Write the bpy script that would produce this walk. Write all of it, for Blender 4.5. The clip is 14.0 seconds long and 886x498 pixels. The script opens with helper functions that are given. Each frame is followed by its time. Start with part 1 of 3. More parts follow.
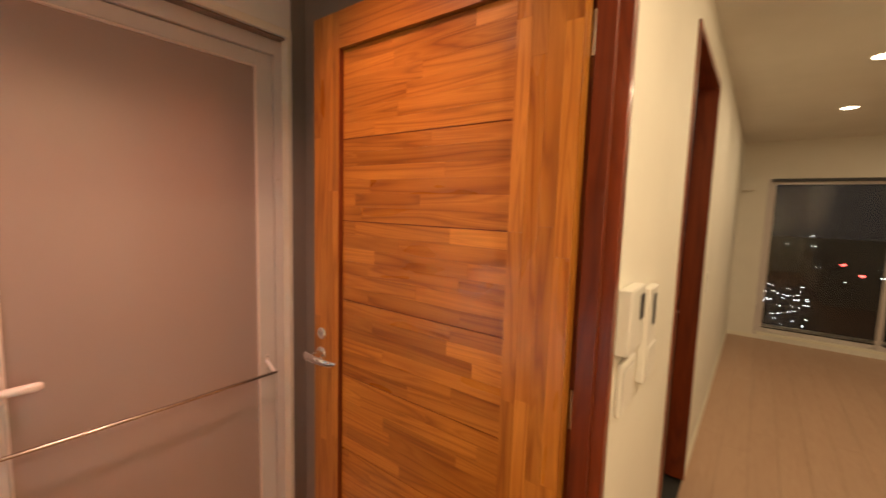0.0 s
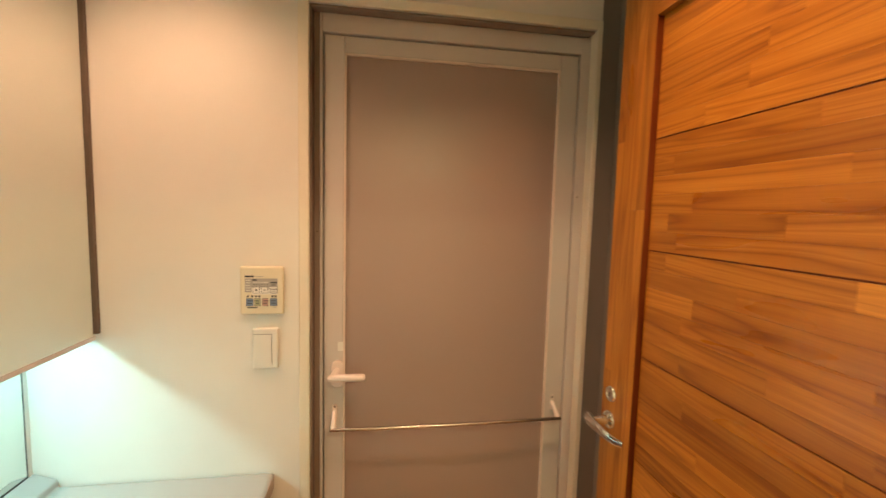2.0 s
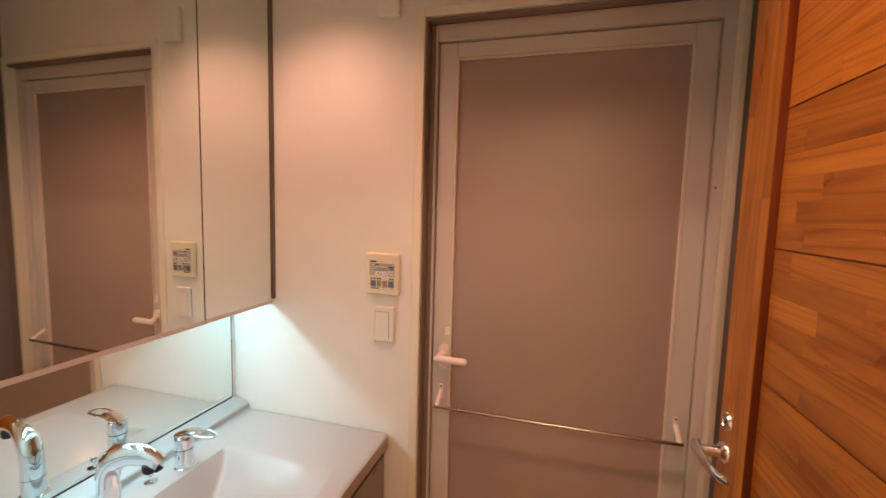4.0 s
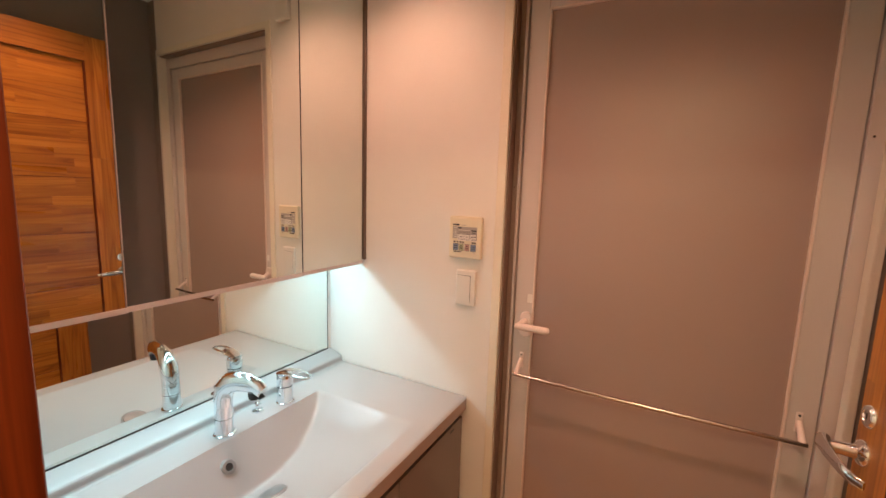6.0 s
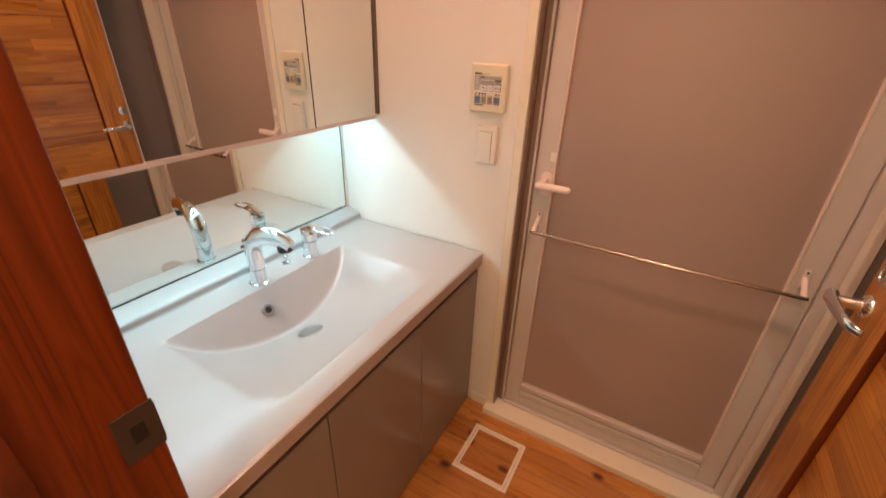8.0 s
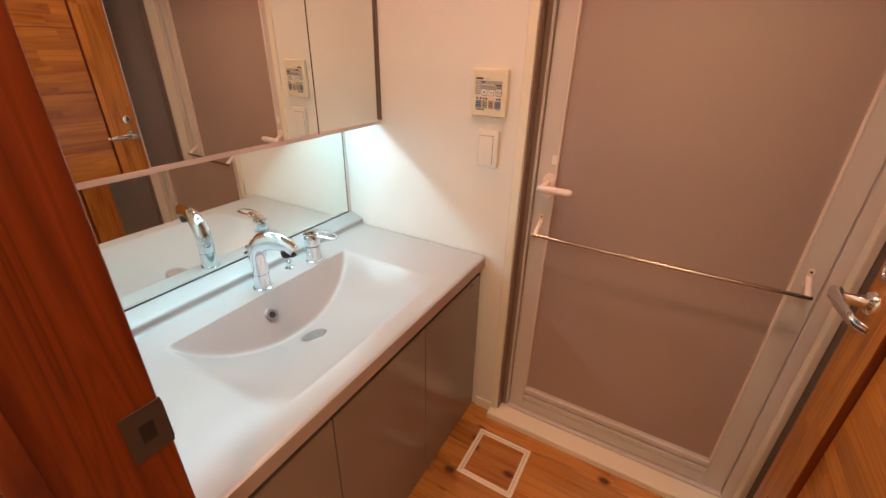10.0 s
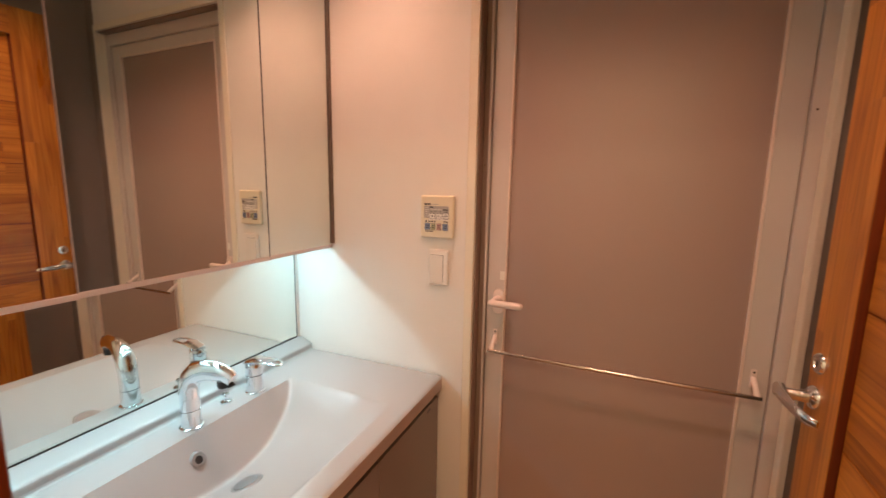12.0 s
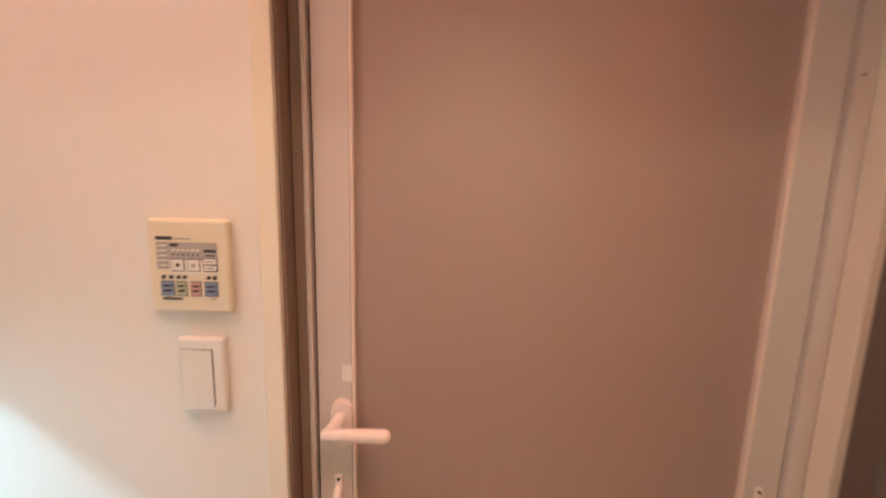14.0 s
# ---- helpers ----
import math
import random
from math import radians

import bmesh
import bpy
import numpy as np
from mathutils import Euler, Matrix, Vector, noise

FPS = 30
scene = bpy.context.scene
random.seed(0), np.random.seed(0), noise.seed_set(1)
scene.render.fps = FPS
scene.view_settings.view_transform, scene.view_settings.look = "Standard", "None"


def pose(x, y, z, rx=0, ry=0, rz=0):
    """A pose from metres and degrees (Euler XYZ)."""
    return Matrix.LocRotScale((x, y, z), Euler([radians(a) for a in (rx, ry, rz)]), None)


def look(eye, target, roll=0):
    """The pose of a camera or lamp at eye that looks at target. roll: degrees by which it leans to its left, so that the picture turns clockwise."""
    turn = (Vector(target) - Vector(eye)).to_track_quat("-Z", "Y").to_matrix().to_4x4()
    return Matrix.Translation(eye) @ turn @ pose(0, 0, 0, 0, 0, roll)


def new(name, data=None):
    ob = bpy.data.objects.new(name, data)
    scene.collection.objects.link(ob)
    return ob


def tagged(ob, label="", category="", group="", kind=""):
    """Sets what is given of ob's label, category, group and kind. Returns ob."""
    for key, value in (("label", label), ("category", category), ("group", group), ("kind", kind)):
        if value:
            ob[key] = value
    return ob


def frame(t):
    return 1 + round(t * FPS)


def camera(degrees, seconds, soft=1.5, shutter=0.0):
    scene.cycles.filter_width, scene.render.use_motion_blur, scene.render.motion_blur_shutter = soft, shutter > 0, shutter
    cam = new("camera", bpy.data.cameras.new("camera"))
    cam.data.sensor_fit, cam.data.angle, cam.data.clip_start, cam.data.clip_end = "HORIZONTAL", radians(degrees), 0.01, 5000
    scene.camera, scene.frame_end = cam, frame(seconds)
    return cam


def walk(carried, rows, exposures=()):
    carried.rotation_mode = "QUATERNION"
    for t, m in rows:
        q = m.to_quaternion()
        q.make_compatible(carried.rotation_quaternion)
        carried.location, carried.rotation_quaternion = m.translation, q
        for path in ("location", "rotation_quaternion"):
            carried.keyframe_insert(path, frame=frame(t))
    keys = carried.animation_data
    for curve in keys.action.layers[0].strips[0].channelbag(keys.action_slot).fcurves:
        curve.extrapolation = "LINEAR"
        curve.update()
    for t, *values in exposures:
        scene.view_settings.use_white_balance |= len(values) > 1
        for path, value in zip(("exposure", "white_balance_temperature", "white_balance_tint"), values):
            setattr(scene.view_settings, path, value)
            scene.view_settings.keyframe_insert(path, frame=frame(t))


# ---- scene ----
cam = camera(94.2, 14.0, shutter=0.4)
PATH = [
    (0, (-0.051, 0.721, 1.533), (-1.261, 2.301, 1.332), 1.7),
    (0.5, (-0.088, 0.812, 1.535), (-1.649, 2.046, 1.339), 1.6),
    (1, (-0.167, 0.839, 1.545), (-1.951, 1.715, 1.323), 1.9),
    (1.5, (-0.153, 0.895, 1.549), (-2.04, 1.53, 1.37), 1.7),
    (1.7, (-0.177, 0.922, 1.552), (-2.112, 1.397, 1.392), 1.5),
    (2.0, (-0.238, 0.952, 1.555), (-2.211, 1.259, 1.382), 1.5),
    (2.3, (-0.296, 0.987, 1.562), (-2.28, 1.118, 1.375), 1.8),
    (2.5, (-0.324, 1.003, 1.566), (-2.313, 1.026, 1.36), 1.9),
    (3, (-0.296, 1.042, 1.563), (-2.278, 0.877, 1.354), 1.9),
    (3.5, (-0.243, 1.113, 1.528), (-2.202, 0.751, 1.351), 1.5),
    (4, (-0.208, 1.177, 1.536), (-2.128, 0.651, 1.351), 1.5),
    (6.3, (-0.237, 1.209, 1.456), (-1.962, 0.241, 1.159), 1.7),
    (6.5, (-0.233, 1.208, 1.453), (-1.95, 0.237, 1.119), 1.8),
    (7, (-0.236, 1.2, 1.455), (-1.915, 0.237, 0.953), 1.8),
    (7.5, (-0.236, 1.19, 1.448), (-1.862, 0.261, 0.747), 1.9),
    (8, (-0.239, 1.17, 1.453), (-1.795, 0.306, 0.54), 2.0),
    (8.2, (-0.243, 1.172, 1.452), (-1.768, 0.318, 0.468), 2.0),
    (10.3, (-0.222, 1.170, 1.443), (-1.815, 0.279, 0.623), 1.0),
    (10.5, (-0.218, 1.173, 1.443), (-1.838, 0.262, 0.704), 1.1),
    (11, (-0.21, 1.181, 1.443), (-1.893, 0.238, 0.917), 1.0),
    (11.5, (-0.202, 1.168, 1.439), (-1.949, 0.269, 1.065), 1.1),
    (12, (-0.224, 1.181, 1.423), (-2.041, 0.404, 1.116), 1.0),
    (12.5, (-0.286, 1.189, 1.423), (-2.173, 0.595, 1.128), 0.9),
    (13, (-0.445, 1.139, 1.407), (-2.39, 0.763, 1.13), 1.1),
    (13.5, (-0.627, 1.087, 1.416), (-2.6, 0.894, 1.152), 1.2),
    (14, (-0.892, 0.998, 1.447), (-2.867, 0.978, 1.135), 1.4),
]
EXPO = [
    (0.0, 0.2, 6400, 10),
    (1.2, 0.05, 6500, 4),
    (2.0, 0.2, 6500, -17),
    (2.6, 0.15, 6500, -13),
    (3.0, 0.15, 6500, 0),
    (3.6, 0.0, 6500, 10),
    (4.0, -0.08, 6500, 10),
    (6.5, 0.0, 6500, 10),
    (8.2, 0.04, 6500, 10),
    (10.5, 0.0, 6500, 11),
    (12.0, -0.07, 6500, 10),
    (13.0, -0.14, 6450, 9),
    (14.0, 0.16, 5750, 5),
]
walk(cam, [(t, look(eye, target, roll)) for t, eye, target, roll in PATH], EXPO)

# ---- world and lamps ----
world = bpy.data.worlds.new("night")
scene.world = world
world.use_nodes = True
world.node_tree.nodes["Background"].inputs[0].default_value = (0.010, 0.013, 0.022, 1)
world.node_tree.nodes["Background"].inputs[1].default_value = 0.35

CEIL_WASH, CEIL_HALL = 2.42, 2.45
WARM, WARM_HALL, COOL = (1.0, 0.475, 0.32), (1.0, 0.74, 0.44), (0.57, 0.87, 1.0)
P_WASH, P_HALL, P_LED = (46.0, 60.0), (12.0, 13.0, 6.5, 6.0, 5.5, 6.0, 6.0), 3.9
WASH_LAMPS = [(-1.15, 0.43), (-0.86, 1.22)]
HALL_LAMPS = [(0.42, -0.35), (0.42, 1.25), (0.45, 2.7), (0.42, 4.1), (0.45, 5.5), (1.9, 4.8), (1.9, 6.2)]


def lamp(name, kind, energy, colour, m, **more):
    data = bpy.data.lights.new(name, kind)
    data.energy, data.color = energy, colour
    if kind == "AREA":
        data.shape = more.get("shape", "DISK")
        data.size = more.get("size", 0.09)
        data.size_y = more.get("size_y", 0.09)
    if kind == "SPOT":
        data.spot_size, data.spot_blend, data.shadow_soft_size = radians(118), 0.85, 0.06
    ob = new(name, data)
    ob.matrix_world = m
    return ob


for (lx, ly), power in zip(WASH_LAMPS, P_WASH):
    lamp("washroom_lamp", "SPOT", power, WARM, pose(lx, ly, CEIL_WASH - 0.012))
for (lx, ly), power in zip(HALL_LAMPS, P_HALL):
    lamp("hall_lamp", "AREA", power, WARM_HALL, pose(lx, ly, CEIL_HALL - 0.012))
lamp("mirror_lamp", "AREA", P_LED, COOL, pose(-0.93, 0.088, 1.236), shape="RECTANGLE", size=0.94, size_y=0.02)


# ---- materials ----
def material(name, base=(0.8, 0.8, 0.8), rough=0.5, metal=0.0, spec=0.5, emit=None, power=0.0, clear=0.0):
    m = bpy.data.materials.new(name)
    m.use_nodes = True
    b = m.node_tree.nodes["Principled BSDF"]
    b.inputs["Base Color"].default_value = (*base, 1)
    b.inputs["Roughness"].default_value = rough
    b.inputs["Metallic"].default_value = metal
    b.inputs["Specular IOR Level"].default_value = spec
    b.inputs["Coat Weight"].default_value = clear
    b.inputs["Coat Roughness"].default_value = 0.12
    if emit:
        b.inputs["Emission Color"].default_value = (*emit, 1)
        b.inputs["Emission Strength"].default_value = power
    return m


def nd(m, kind, **inputs):
    n = m.node_tree.nodes.new(kind)
    for key, value in inputs.items():
        n.inputs[key.replace("_", " ")].default_value = value
    return n


def ln(m, a, b):
    m.node_tree.links.new(a, b)


def ramp(m, source, stops):
    n = m.node_tree.nodes.new("ShaderNodeValToRGB")
    cr = n.color_ramp
    while len(cr.elements) < len(stops):
        cr.elements.new(0.5)
    for e, (p, c) in zip(cr.elements, stops):
        e.position, e.color = p, (*c, 1)
    ln(m, source, n.inputs[0])
    return n.outputs[0]


def mixc(m, kind, factor, a, b):
    n = m.node_tree.nodes.new("ShaderNodeMix")
    n.data_type, n.blend_type = "RGBA", kind
    for slot, v in ((0, factor), (6, a), (7, b)):
        if hasattr(v, "links"):
            ln(m, v, n.inputs[slot])
        else:
            n.inputs[slot].default_value = v if slot == 0 else (*v, 1)
    return n.outputs[2]


def bumped(m, height, strength, distance=0.002):
    n = nd(m, "ShaderNodeBump", Strength=strength, Distance=distance)
    ln(m, height, n.inputs["Height"])
    ln(m, n.outputs[0], m.node_tree.nodes["Principled BSDF"].inputs["Normal"])


def plaster(name, base, rough=0.75, fine=420, strength=0.25, spread=0.05):
    """Painted or papered surface with a fine tooth and slow tonal drift."""
    m = material(name, base, rough)
    tc = nd(m, "ShaderNodeTexCoord")
    big = nd(m, "ShaderNodeTexNoise", Scale=1.7, Detail=4.0, Roughness=0.6)
    small = nd(m, "ShaderNodeTexNoise", Scale=float(fine), Detail=3.0, Roughness=0.7)
    ln(m, tc.outputs["Object"], big.inputs["Vector"])
    ln(m, tc.outputs["Object"], small.inputs["Vector"])
    lo, hi = tuple(c * (1 - spread) for c in base), tuple(min(1, c * (1 + spread * 0.6)) for c in base)
    col = ramp(m, big.outputs[0], [(0.3, lo), (0.7, hi)])
    col = mixc(m, "MULTIPLY", 0.5, col, ramp(m, small.outputs[0], [(0.3, (0.94, 0.94, 0.93)), (0.7, (1, 1, 1))]))
    ln(m, col, m.node_tree.nodes["Principled BSDF"].inputs["Base Color"])
    bumped(m, small.outputs[0], strength)
    return m


def wood(name, axis, dark, mid, light, rough=0.3, knots=0.0, coat=0.25, vary=0.55):
    """Pine along one axis: growth lines, pores, slow drift, a tint of its own for every piece."""
    m = material(name, mid, rough, clear=coat)
    bsdf = m.node_tree.nodes["Principled BSDF"]
    tc, info = nd(m, "ShaderNodeTexCoord"), nd(m, "ShaderNodeObjectInfo")
    mul = m.node_tree.nodes.new("ShaderNodeVectorMath")
    mul.operation = "SCALE"
    mul.inputs[0].default_value = (7.3, 11.9, 17.1)
    ln(m, info.outputs["Random"], mul.inputs["Scale"])
    add = m.node_tree.nodes.new("ShaderNodeVectorMath")
    add.operation = "ADD"
    ln(m, tc.outputs["Object"], add.inputs[0])
    ln(m, mul.outputs[0], add.inputs[1])

    def stretched(along, across):
        mp = nd(m, "ShaderNodeMapping")
        mp.inputs["Scale"].default_value = tuple(along if i == axis else across for i in range(3))
        ln(m, add.outputs[0], mp.inputs["Vector"])
        return mp.outputs[0]

    ring = nd(m, "ShaderNodeTexNoise", Scale=1.0, Detail=2.0, Roughness=0.45, Distortion=0.4)
    ln(m, stretched(0.9, 15.0), ring.inputs["Vector"])
    wave = m.node_tree.nodes.new("ShaderNodeMath")
    wave.operation = "MULTIPLY"
    wave.inputs[1].default_value = 13.0
    ln(m, ring.outputs[0], wave.inputs[0])
    fract = m.node_tree.nodes.new("ShaderNodeMath")
    fract.operation = "PINGPONG"
    fract.inputs[1].default_value = 1.0
    ln(m, wave.outputs[0], fract.inputs[0])
    pore = nd(m, "ShaderNodeTexNoise", Scale=1.0, Detail=4.0, Roughness=0.65)
    ln(m, stretched(9.0, 420.0), pore.inputs["Vector"])
    slow = nd(m, "ShaderNodeTexNoise", Scale=1.0, Detail=2.0)
    ln(m, stretched(1.6, 9.0), slow.inputs["Vector"])
    col = ramp(m, fract.outputs[0], [(0.0, dark), (0.22, mid), (0.75, light), (1.0, mid)])
    col = mixc(m, "MIX", 0.45, col, ramp(m, slow.outputs[0], [(0.3, mid), (0.7, light)]))
    col = mixc(m, "MULTIPLY", 0.5, col, ramp(m, pore.outputs[0], [(0.32, (0.72, 0.66, 0.6)), (0.6, (1, 1, 1))]))
    tint = ramp(m, info.outputs["Random"], [(0.0, (1 - vary, 1 - vary * 1.15, 1 - vary * 1.2)), (0.35, (1 - vary * 0.5, 1 - vary * 0.56, 1 - vary * 0.65)), (0.7, (1.0, 1.0, 1.0)), (1.0, (1 + vary * 0.5, 1 + vary * 0.65, 1 + vary * 0.8))])
    col = mixc(m, "MULTIPLY", 1.0, col, tint)
    if knots:
        mp = nd(m, "ShaderNodeMapping")
        mp.inputs["Scale"].default_value = tuple(4.4 if i == axis else 6.5 for i in range(3))
        ln(m, add.outputs[0], mp.inputs["Vector"])
        vor = nd(m, "ShaderNodeTexVoronoi", Scale=1.0)
        vor.voronoi_dimensions = "2D"
        ln(m, mp.outputs[0], vor.inputs["Vector"])
        spot = ramp(m, vor.outputs["Distance"], [(0.0, (1, 1, 1)), (0.045 * knots, (1, 1, 1)), (0.11 * knots, (0, 0, 0))])
        col = mixc(m, "MIX", spot, col, (0.10, 0.03, 0.01))
    ln(m, col, bsdf.inputs["Base Color"])
    rr = ramp(m, slow.outputs[0], [(0.2, (rough * 0.8,) * 3), (0.8, (min(1, rough * 1.35),) * 3)])
    ln(m, rr, bsdf.inputs["Roughness"])
    bumped(m, pore.outputs[0], 0.12, 0.0006)
    return m


def brushed(name, base, rough, metal=1.0, scale=900, amount=0.1):
    m = material(name, base, rough, metal)
    tc = nd(m, "ShaderNodeTexCoord")
    n = nd(m, "ShaderNodeTexNoise", Scale=float(scale), Detail=2.0)
    big = nd(m, "ShaderNodeTexNoise", Scale=14.0, Detail=4.0)
    ln(m, tc.outputs["Object"], n.inputs["Vector"])
    ln(m, tc.outputs["Object"], big.inputs["Vector"])
    ln(m, ramp(m, big.outputs[0], [(0.3, (rough * 0.75,) * 3), (0.7, (rough * 1.5 + 0.01,) * 3)]), m.node_tree.nodes["Principled BSDF"].inputs["Roughness"])
    bumped(m, n.outputs[0], amount, 0.0005)
    return m


PINE_H = wood("pine_board_grain_along", 0, (0.19, 0.044, 0.005), (0.42, 0.142, 0.015), (0.61, 0.255, 0.038), rough=0.30, vary=0.30)
PINE_V = wood("pine_stile_grain_up", 2, (0.22, 0.052, 0.006), (0.43, 0.148, 0.016), (0.61, 0.257, 0.040), rough=0.30, vary=0.22)
JAMB = wood("red_pine_jamb", 2, (0.070, 0.009, 0.003), (0.160, 0.025, 0.005), (0.25, 0.046, 0.009), rough=0.34, vary=0.2)
JAMB_Y = wood("red_pine_head", 1, (0.070, 0.009, 0.003), (0.160, 0.025, 0.005), (0.25, 0.046, 0.009), rough=0.34, vary=0.2)
FLOOR_PINE = wood("knotty_pine_floor", 1, (0.30, 0.095, 0.016), (0.52, 0.205, 0.043), (0.62, 0.29, 0.075), rough=0.26, knots=1.15, vary=0.3)
MAPLE = wood("pale_maple_floor", 1, (0.46, 0.29, 0.19), (0.50, 0.325, 0.22), (0.53, 0.35, 0.24), rough=0.42, vary=0.02, coat=0.1)
WALL = plaster("white_wallpaper", (0.83, 0.81, 0.765))
HALL_WALL = plaster("cream_wallpaper", (0.80, 0.77, 0.69), fine=300, strength=0.4)
CEILING = plaster("ceiling_paper", (0.78, 0.75, 0.68), fine=260, strength=0.3)
NORTH = plaster("grey_brown_dark_wall", (0.25, 0.215, 0.19), fine=360, strength=0.35)
TRIM = plaster("ivory_painted_trim", (0.84, 0.79, 0.67), rough=0.4, fine=160, strength=0.05, spread=0.03)
ALU = plaster("satin_aluminium_frame", (0.64, 0.585, 0.56), rough=0.30, fine=700, strength=0.02, spread=0.05)
BEAD = plaster("pale_glazing_bead", (0.80, 0.68, 0.62), rough=0.3, fine=500, strength=0.02, spread=0.03)
# dark brown carries the shade of the left reveal, which the lamps don't give
ALU_DARK = plaster("shaded_lining_brown", (0.26, 0.19, 0.155), rough=0.35, fine=500, strength=0.03, spread=0.06)
CHROME = brushed("polished_chrome", (0.80, 0.85, 0.90), 0.05, 1.0, 200, 0.0)
STEEL = material("stainless_bar", (0.48, 0.42, 0.37), 0.24, 1.0)
SATIN = brushed("satin_chrome", (0.30, 0.31, 0.31), 0.42, 0.75, 300, 0.03)
DULL = brushed("worn_dull_steel", (0.085, 0.062, 0.052), 0.45, 0.5, 300, 0.1)
BLACK = material("black_rubber", (0.012, 0.012, 0.013), 0.5)
DARK = material("dark_gap", (0.03, 0.028, 0.026), 0.7)
RESIN = plaster("white_resin_basin", (0.405, 0.418, 0.414), rough=0.24, fine=900, strength=0.015, spread=0.02)
# white counter's front edge, with its dim warm light mixed into the colour
EDGE = plaster("counter_edge_warm_shade", (0.42, 0.34, 0.30), rough=0.3, fine=700, strength=0.03)
PLATE = plaster("cream_plastic_plate", (0.80, 0.74, 0.58), rough=0.35, fine=500, strength=0.05, spread=0.02)
SWITCH = plaster("white_plastic_switch", (0.80, 0.78, 0.73), rough=0.3, fine=500, strength=0.03, spread=0.02)
LEVER = plaster("pinkish_white_plastic", (0.82, 0.72, 0.68), rough=0.3, fine=500, strength=0.03, spread=0.02)
CAB = plaster("taupe_lacquer_door", (0.235, 0.20, 0.175), rough=0.17, fine=600, strength=0.01, spread=0.04)
INKS = {
    "ink_grey": material("ink_grey", (0.42, 0.40, 0.38), 0.5),
    "ink_dark": material("ink_dark", (0.05, 0.05, 0.055), 0.5),
    "ink_blue": material("ink_blue", (0.22, 0.30, 0.46), 0.5),
    "ink_green": material("ink_green", (0.46, 0.48, 0.30), 0.5),
    "ink_red": material("ink_red", (0.58, 0.34, 0.30), 0.5),
    "ink_white": material("ink_white", (0.82, 0.80, 0.76), 0.5),
}


def mirror_mat():
    m = material("silvered_mirror", (0.83, 0.87, 0.84), 0.012, 1.0)
    tc = nd(m, "ShaderNodeTexCoord")
    n = nd(m, "ShaderNodeTexNoise", Scale=5.0, Detail=6.0, Roughness=0.7)
    ln(m, tc.outputs["Object"], n.inputs["Vector"])
    ln(m, ramp(m, n.outputs[0], [(0.45, (0.006,) * 3), (0.8, (0.05,) * 3)]), m.node_tree.nodes["Principled BSDF"].inputs["Roughness"])
    return m


def frosted_mat():
    m = material("frosted_resin_pane", (0.60, 0.42, 0.37), 0.2, spec=0.8)
    b = m.node_tree.nodes["Principled BSDF"]
    tc = nd(m, "ShaderNodeTexCoord")
    n = nd(m, "ShaderNodeTexNoise", Scale=260.0, Detail=2.0)
    big = nd(m, "ShaderNodeTexNoise", Scale=1.4, Detail=1.0)
    ln(m, tc.outputs["Object"], n.inputs["Vector"])
    ln(m, tc.outputs["Object"], big.inputs["Vector"])
    ln(m, ramp(m, big.outputs[0], [(0.3, (0.375, 0.285, 0.262)), (0.7, (0.43, 0.333, 0.306))]), b.inputs["Base Color"])
    bumped(m, n.outputs[0], 0.2, 0.001)
    return m


GAP_SHADE = plaster("brown_gap_shade", (0.16, 0.12, 0.095), rough=0.6, fine=400, strength=0.05)
MIRROR, FROST = mirror_mat(), frosted_mat()
GLASS = material("window_glass", (0.9, 0.95, 0.95), 0.0)
GLASS.node_tree.nodes["Principled BSDF"].inputs["Transmission Weight"].default_value = 1.0
LAMP_ON = material("downlight_lens", (1, 0.9, 0.75), 0.4, emit=(1.0, 0.82, 0.55), power=9.0)
LED_ON = material("led_lens", (0.9, 1, 0.97), 0.4, emit=(0.7, 1.0, 0.95), power=6.0)
CITY_W = material("city_lamp_white", (1, 1, 1), 0.5, emit=(0.85, 0.93, 1.0), power=9.0)
CITY_R = material("city_lamp_red", (1, 0.1, 0.08), 0.5, emit=(1.0, 0.06, 0.05), power=12.0)
NIGHT = plaster("night_ground", (0.03, 0.03, 0.035), rough=0.95, fine=3, strength=0.0)


# ---- mesh helpers ----
def box(bm, x0, x1, y0, y1, z0, z1, bevel=0.0, seg=1):
    vs = [bm.verts.new((x, y, z)) for x in (x0, x1) for y in (y0, y1) for z in (z0, z1)]
    fs = [bm.faces.new([vs[i] for i in q]) for q in ((0, 1, 3, 2), (4, 6, 7, 5), (0, 4, 5, 1), (2, 3, 7, 6), (0, 2, 6, 4), (1, 5, 7, 3))]
    if bevel:
        edges = list({e for f in fs for e in f.edges})
        bmesh.ops.bevel(bm, geom=edges, offset=bevel, segments=seg, profile=0.5, affect="EDGES")
    return vs


def tube(bm, points, radii, sides=20, flat=1.0, side_axis=None, cap=True):
    """A round or flattened bar along points; flat scales its height against its width."""
    pts = [Vector(p) for p in points]
    rings = []
    for i, p in enumerate(pts):
        d = (pts[min(i + 1, len(pts) - 1)] - pts[max(i - 1, 0)]).normalized()
        ref = Vector(side_axis) if side_axis else (Vector((0, 0, 1)) if abs(d.z) < 0.9 else Vector((1, 0, 0)))
        a = d.cross(ref).normalized()
        b = a.cross(d).normalized()
        r = radii[i] if isinstance(radii, (list, tuple)) else radii
        f = flat[i] if isinstance(flat, (list, tuple)) else flat
        rings.append([bm.verts.new(p + a * (r * math.cos(k * math.tau / sides)) + b * (r * f * math.sin(k * math.tau / sides))) for k in range(sides)])
    for r0, r1 in zip(rings, rings[1:]):
        for k in range(sides):
            fc = bm.faces.new((r0[k], r0[(k + 1) % sides], r1[(k + 1) % sides], r1[k]))
            fc.smooth = True
    if cap:
        bm.faces.new(rings[0][::-1])
        bm.faces.new(rings[-1])


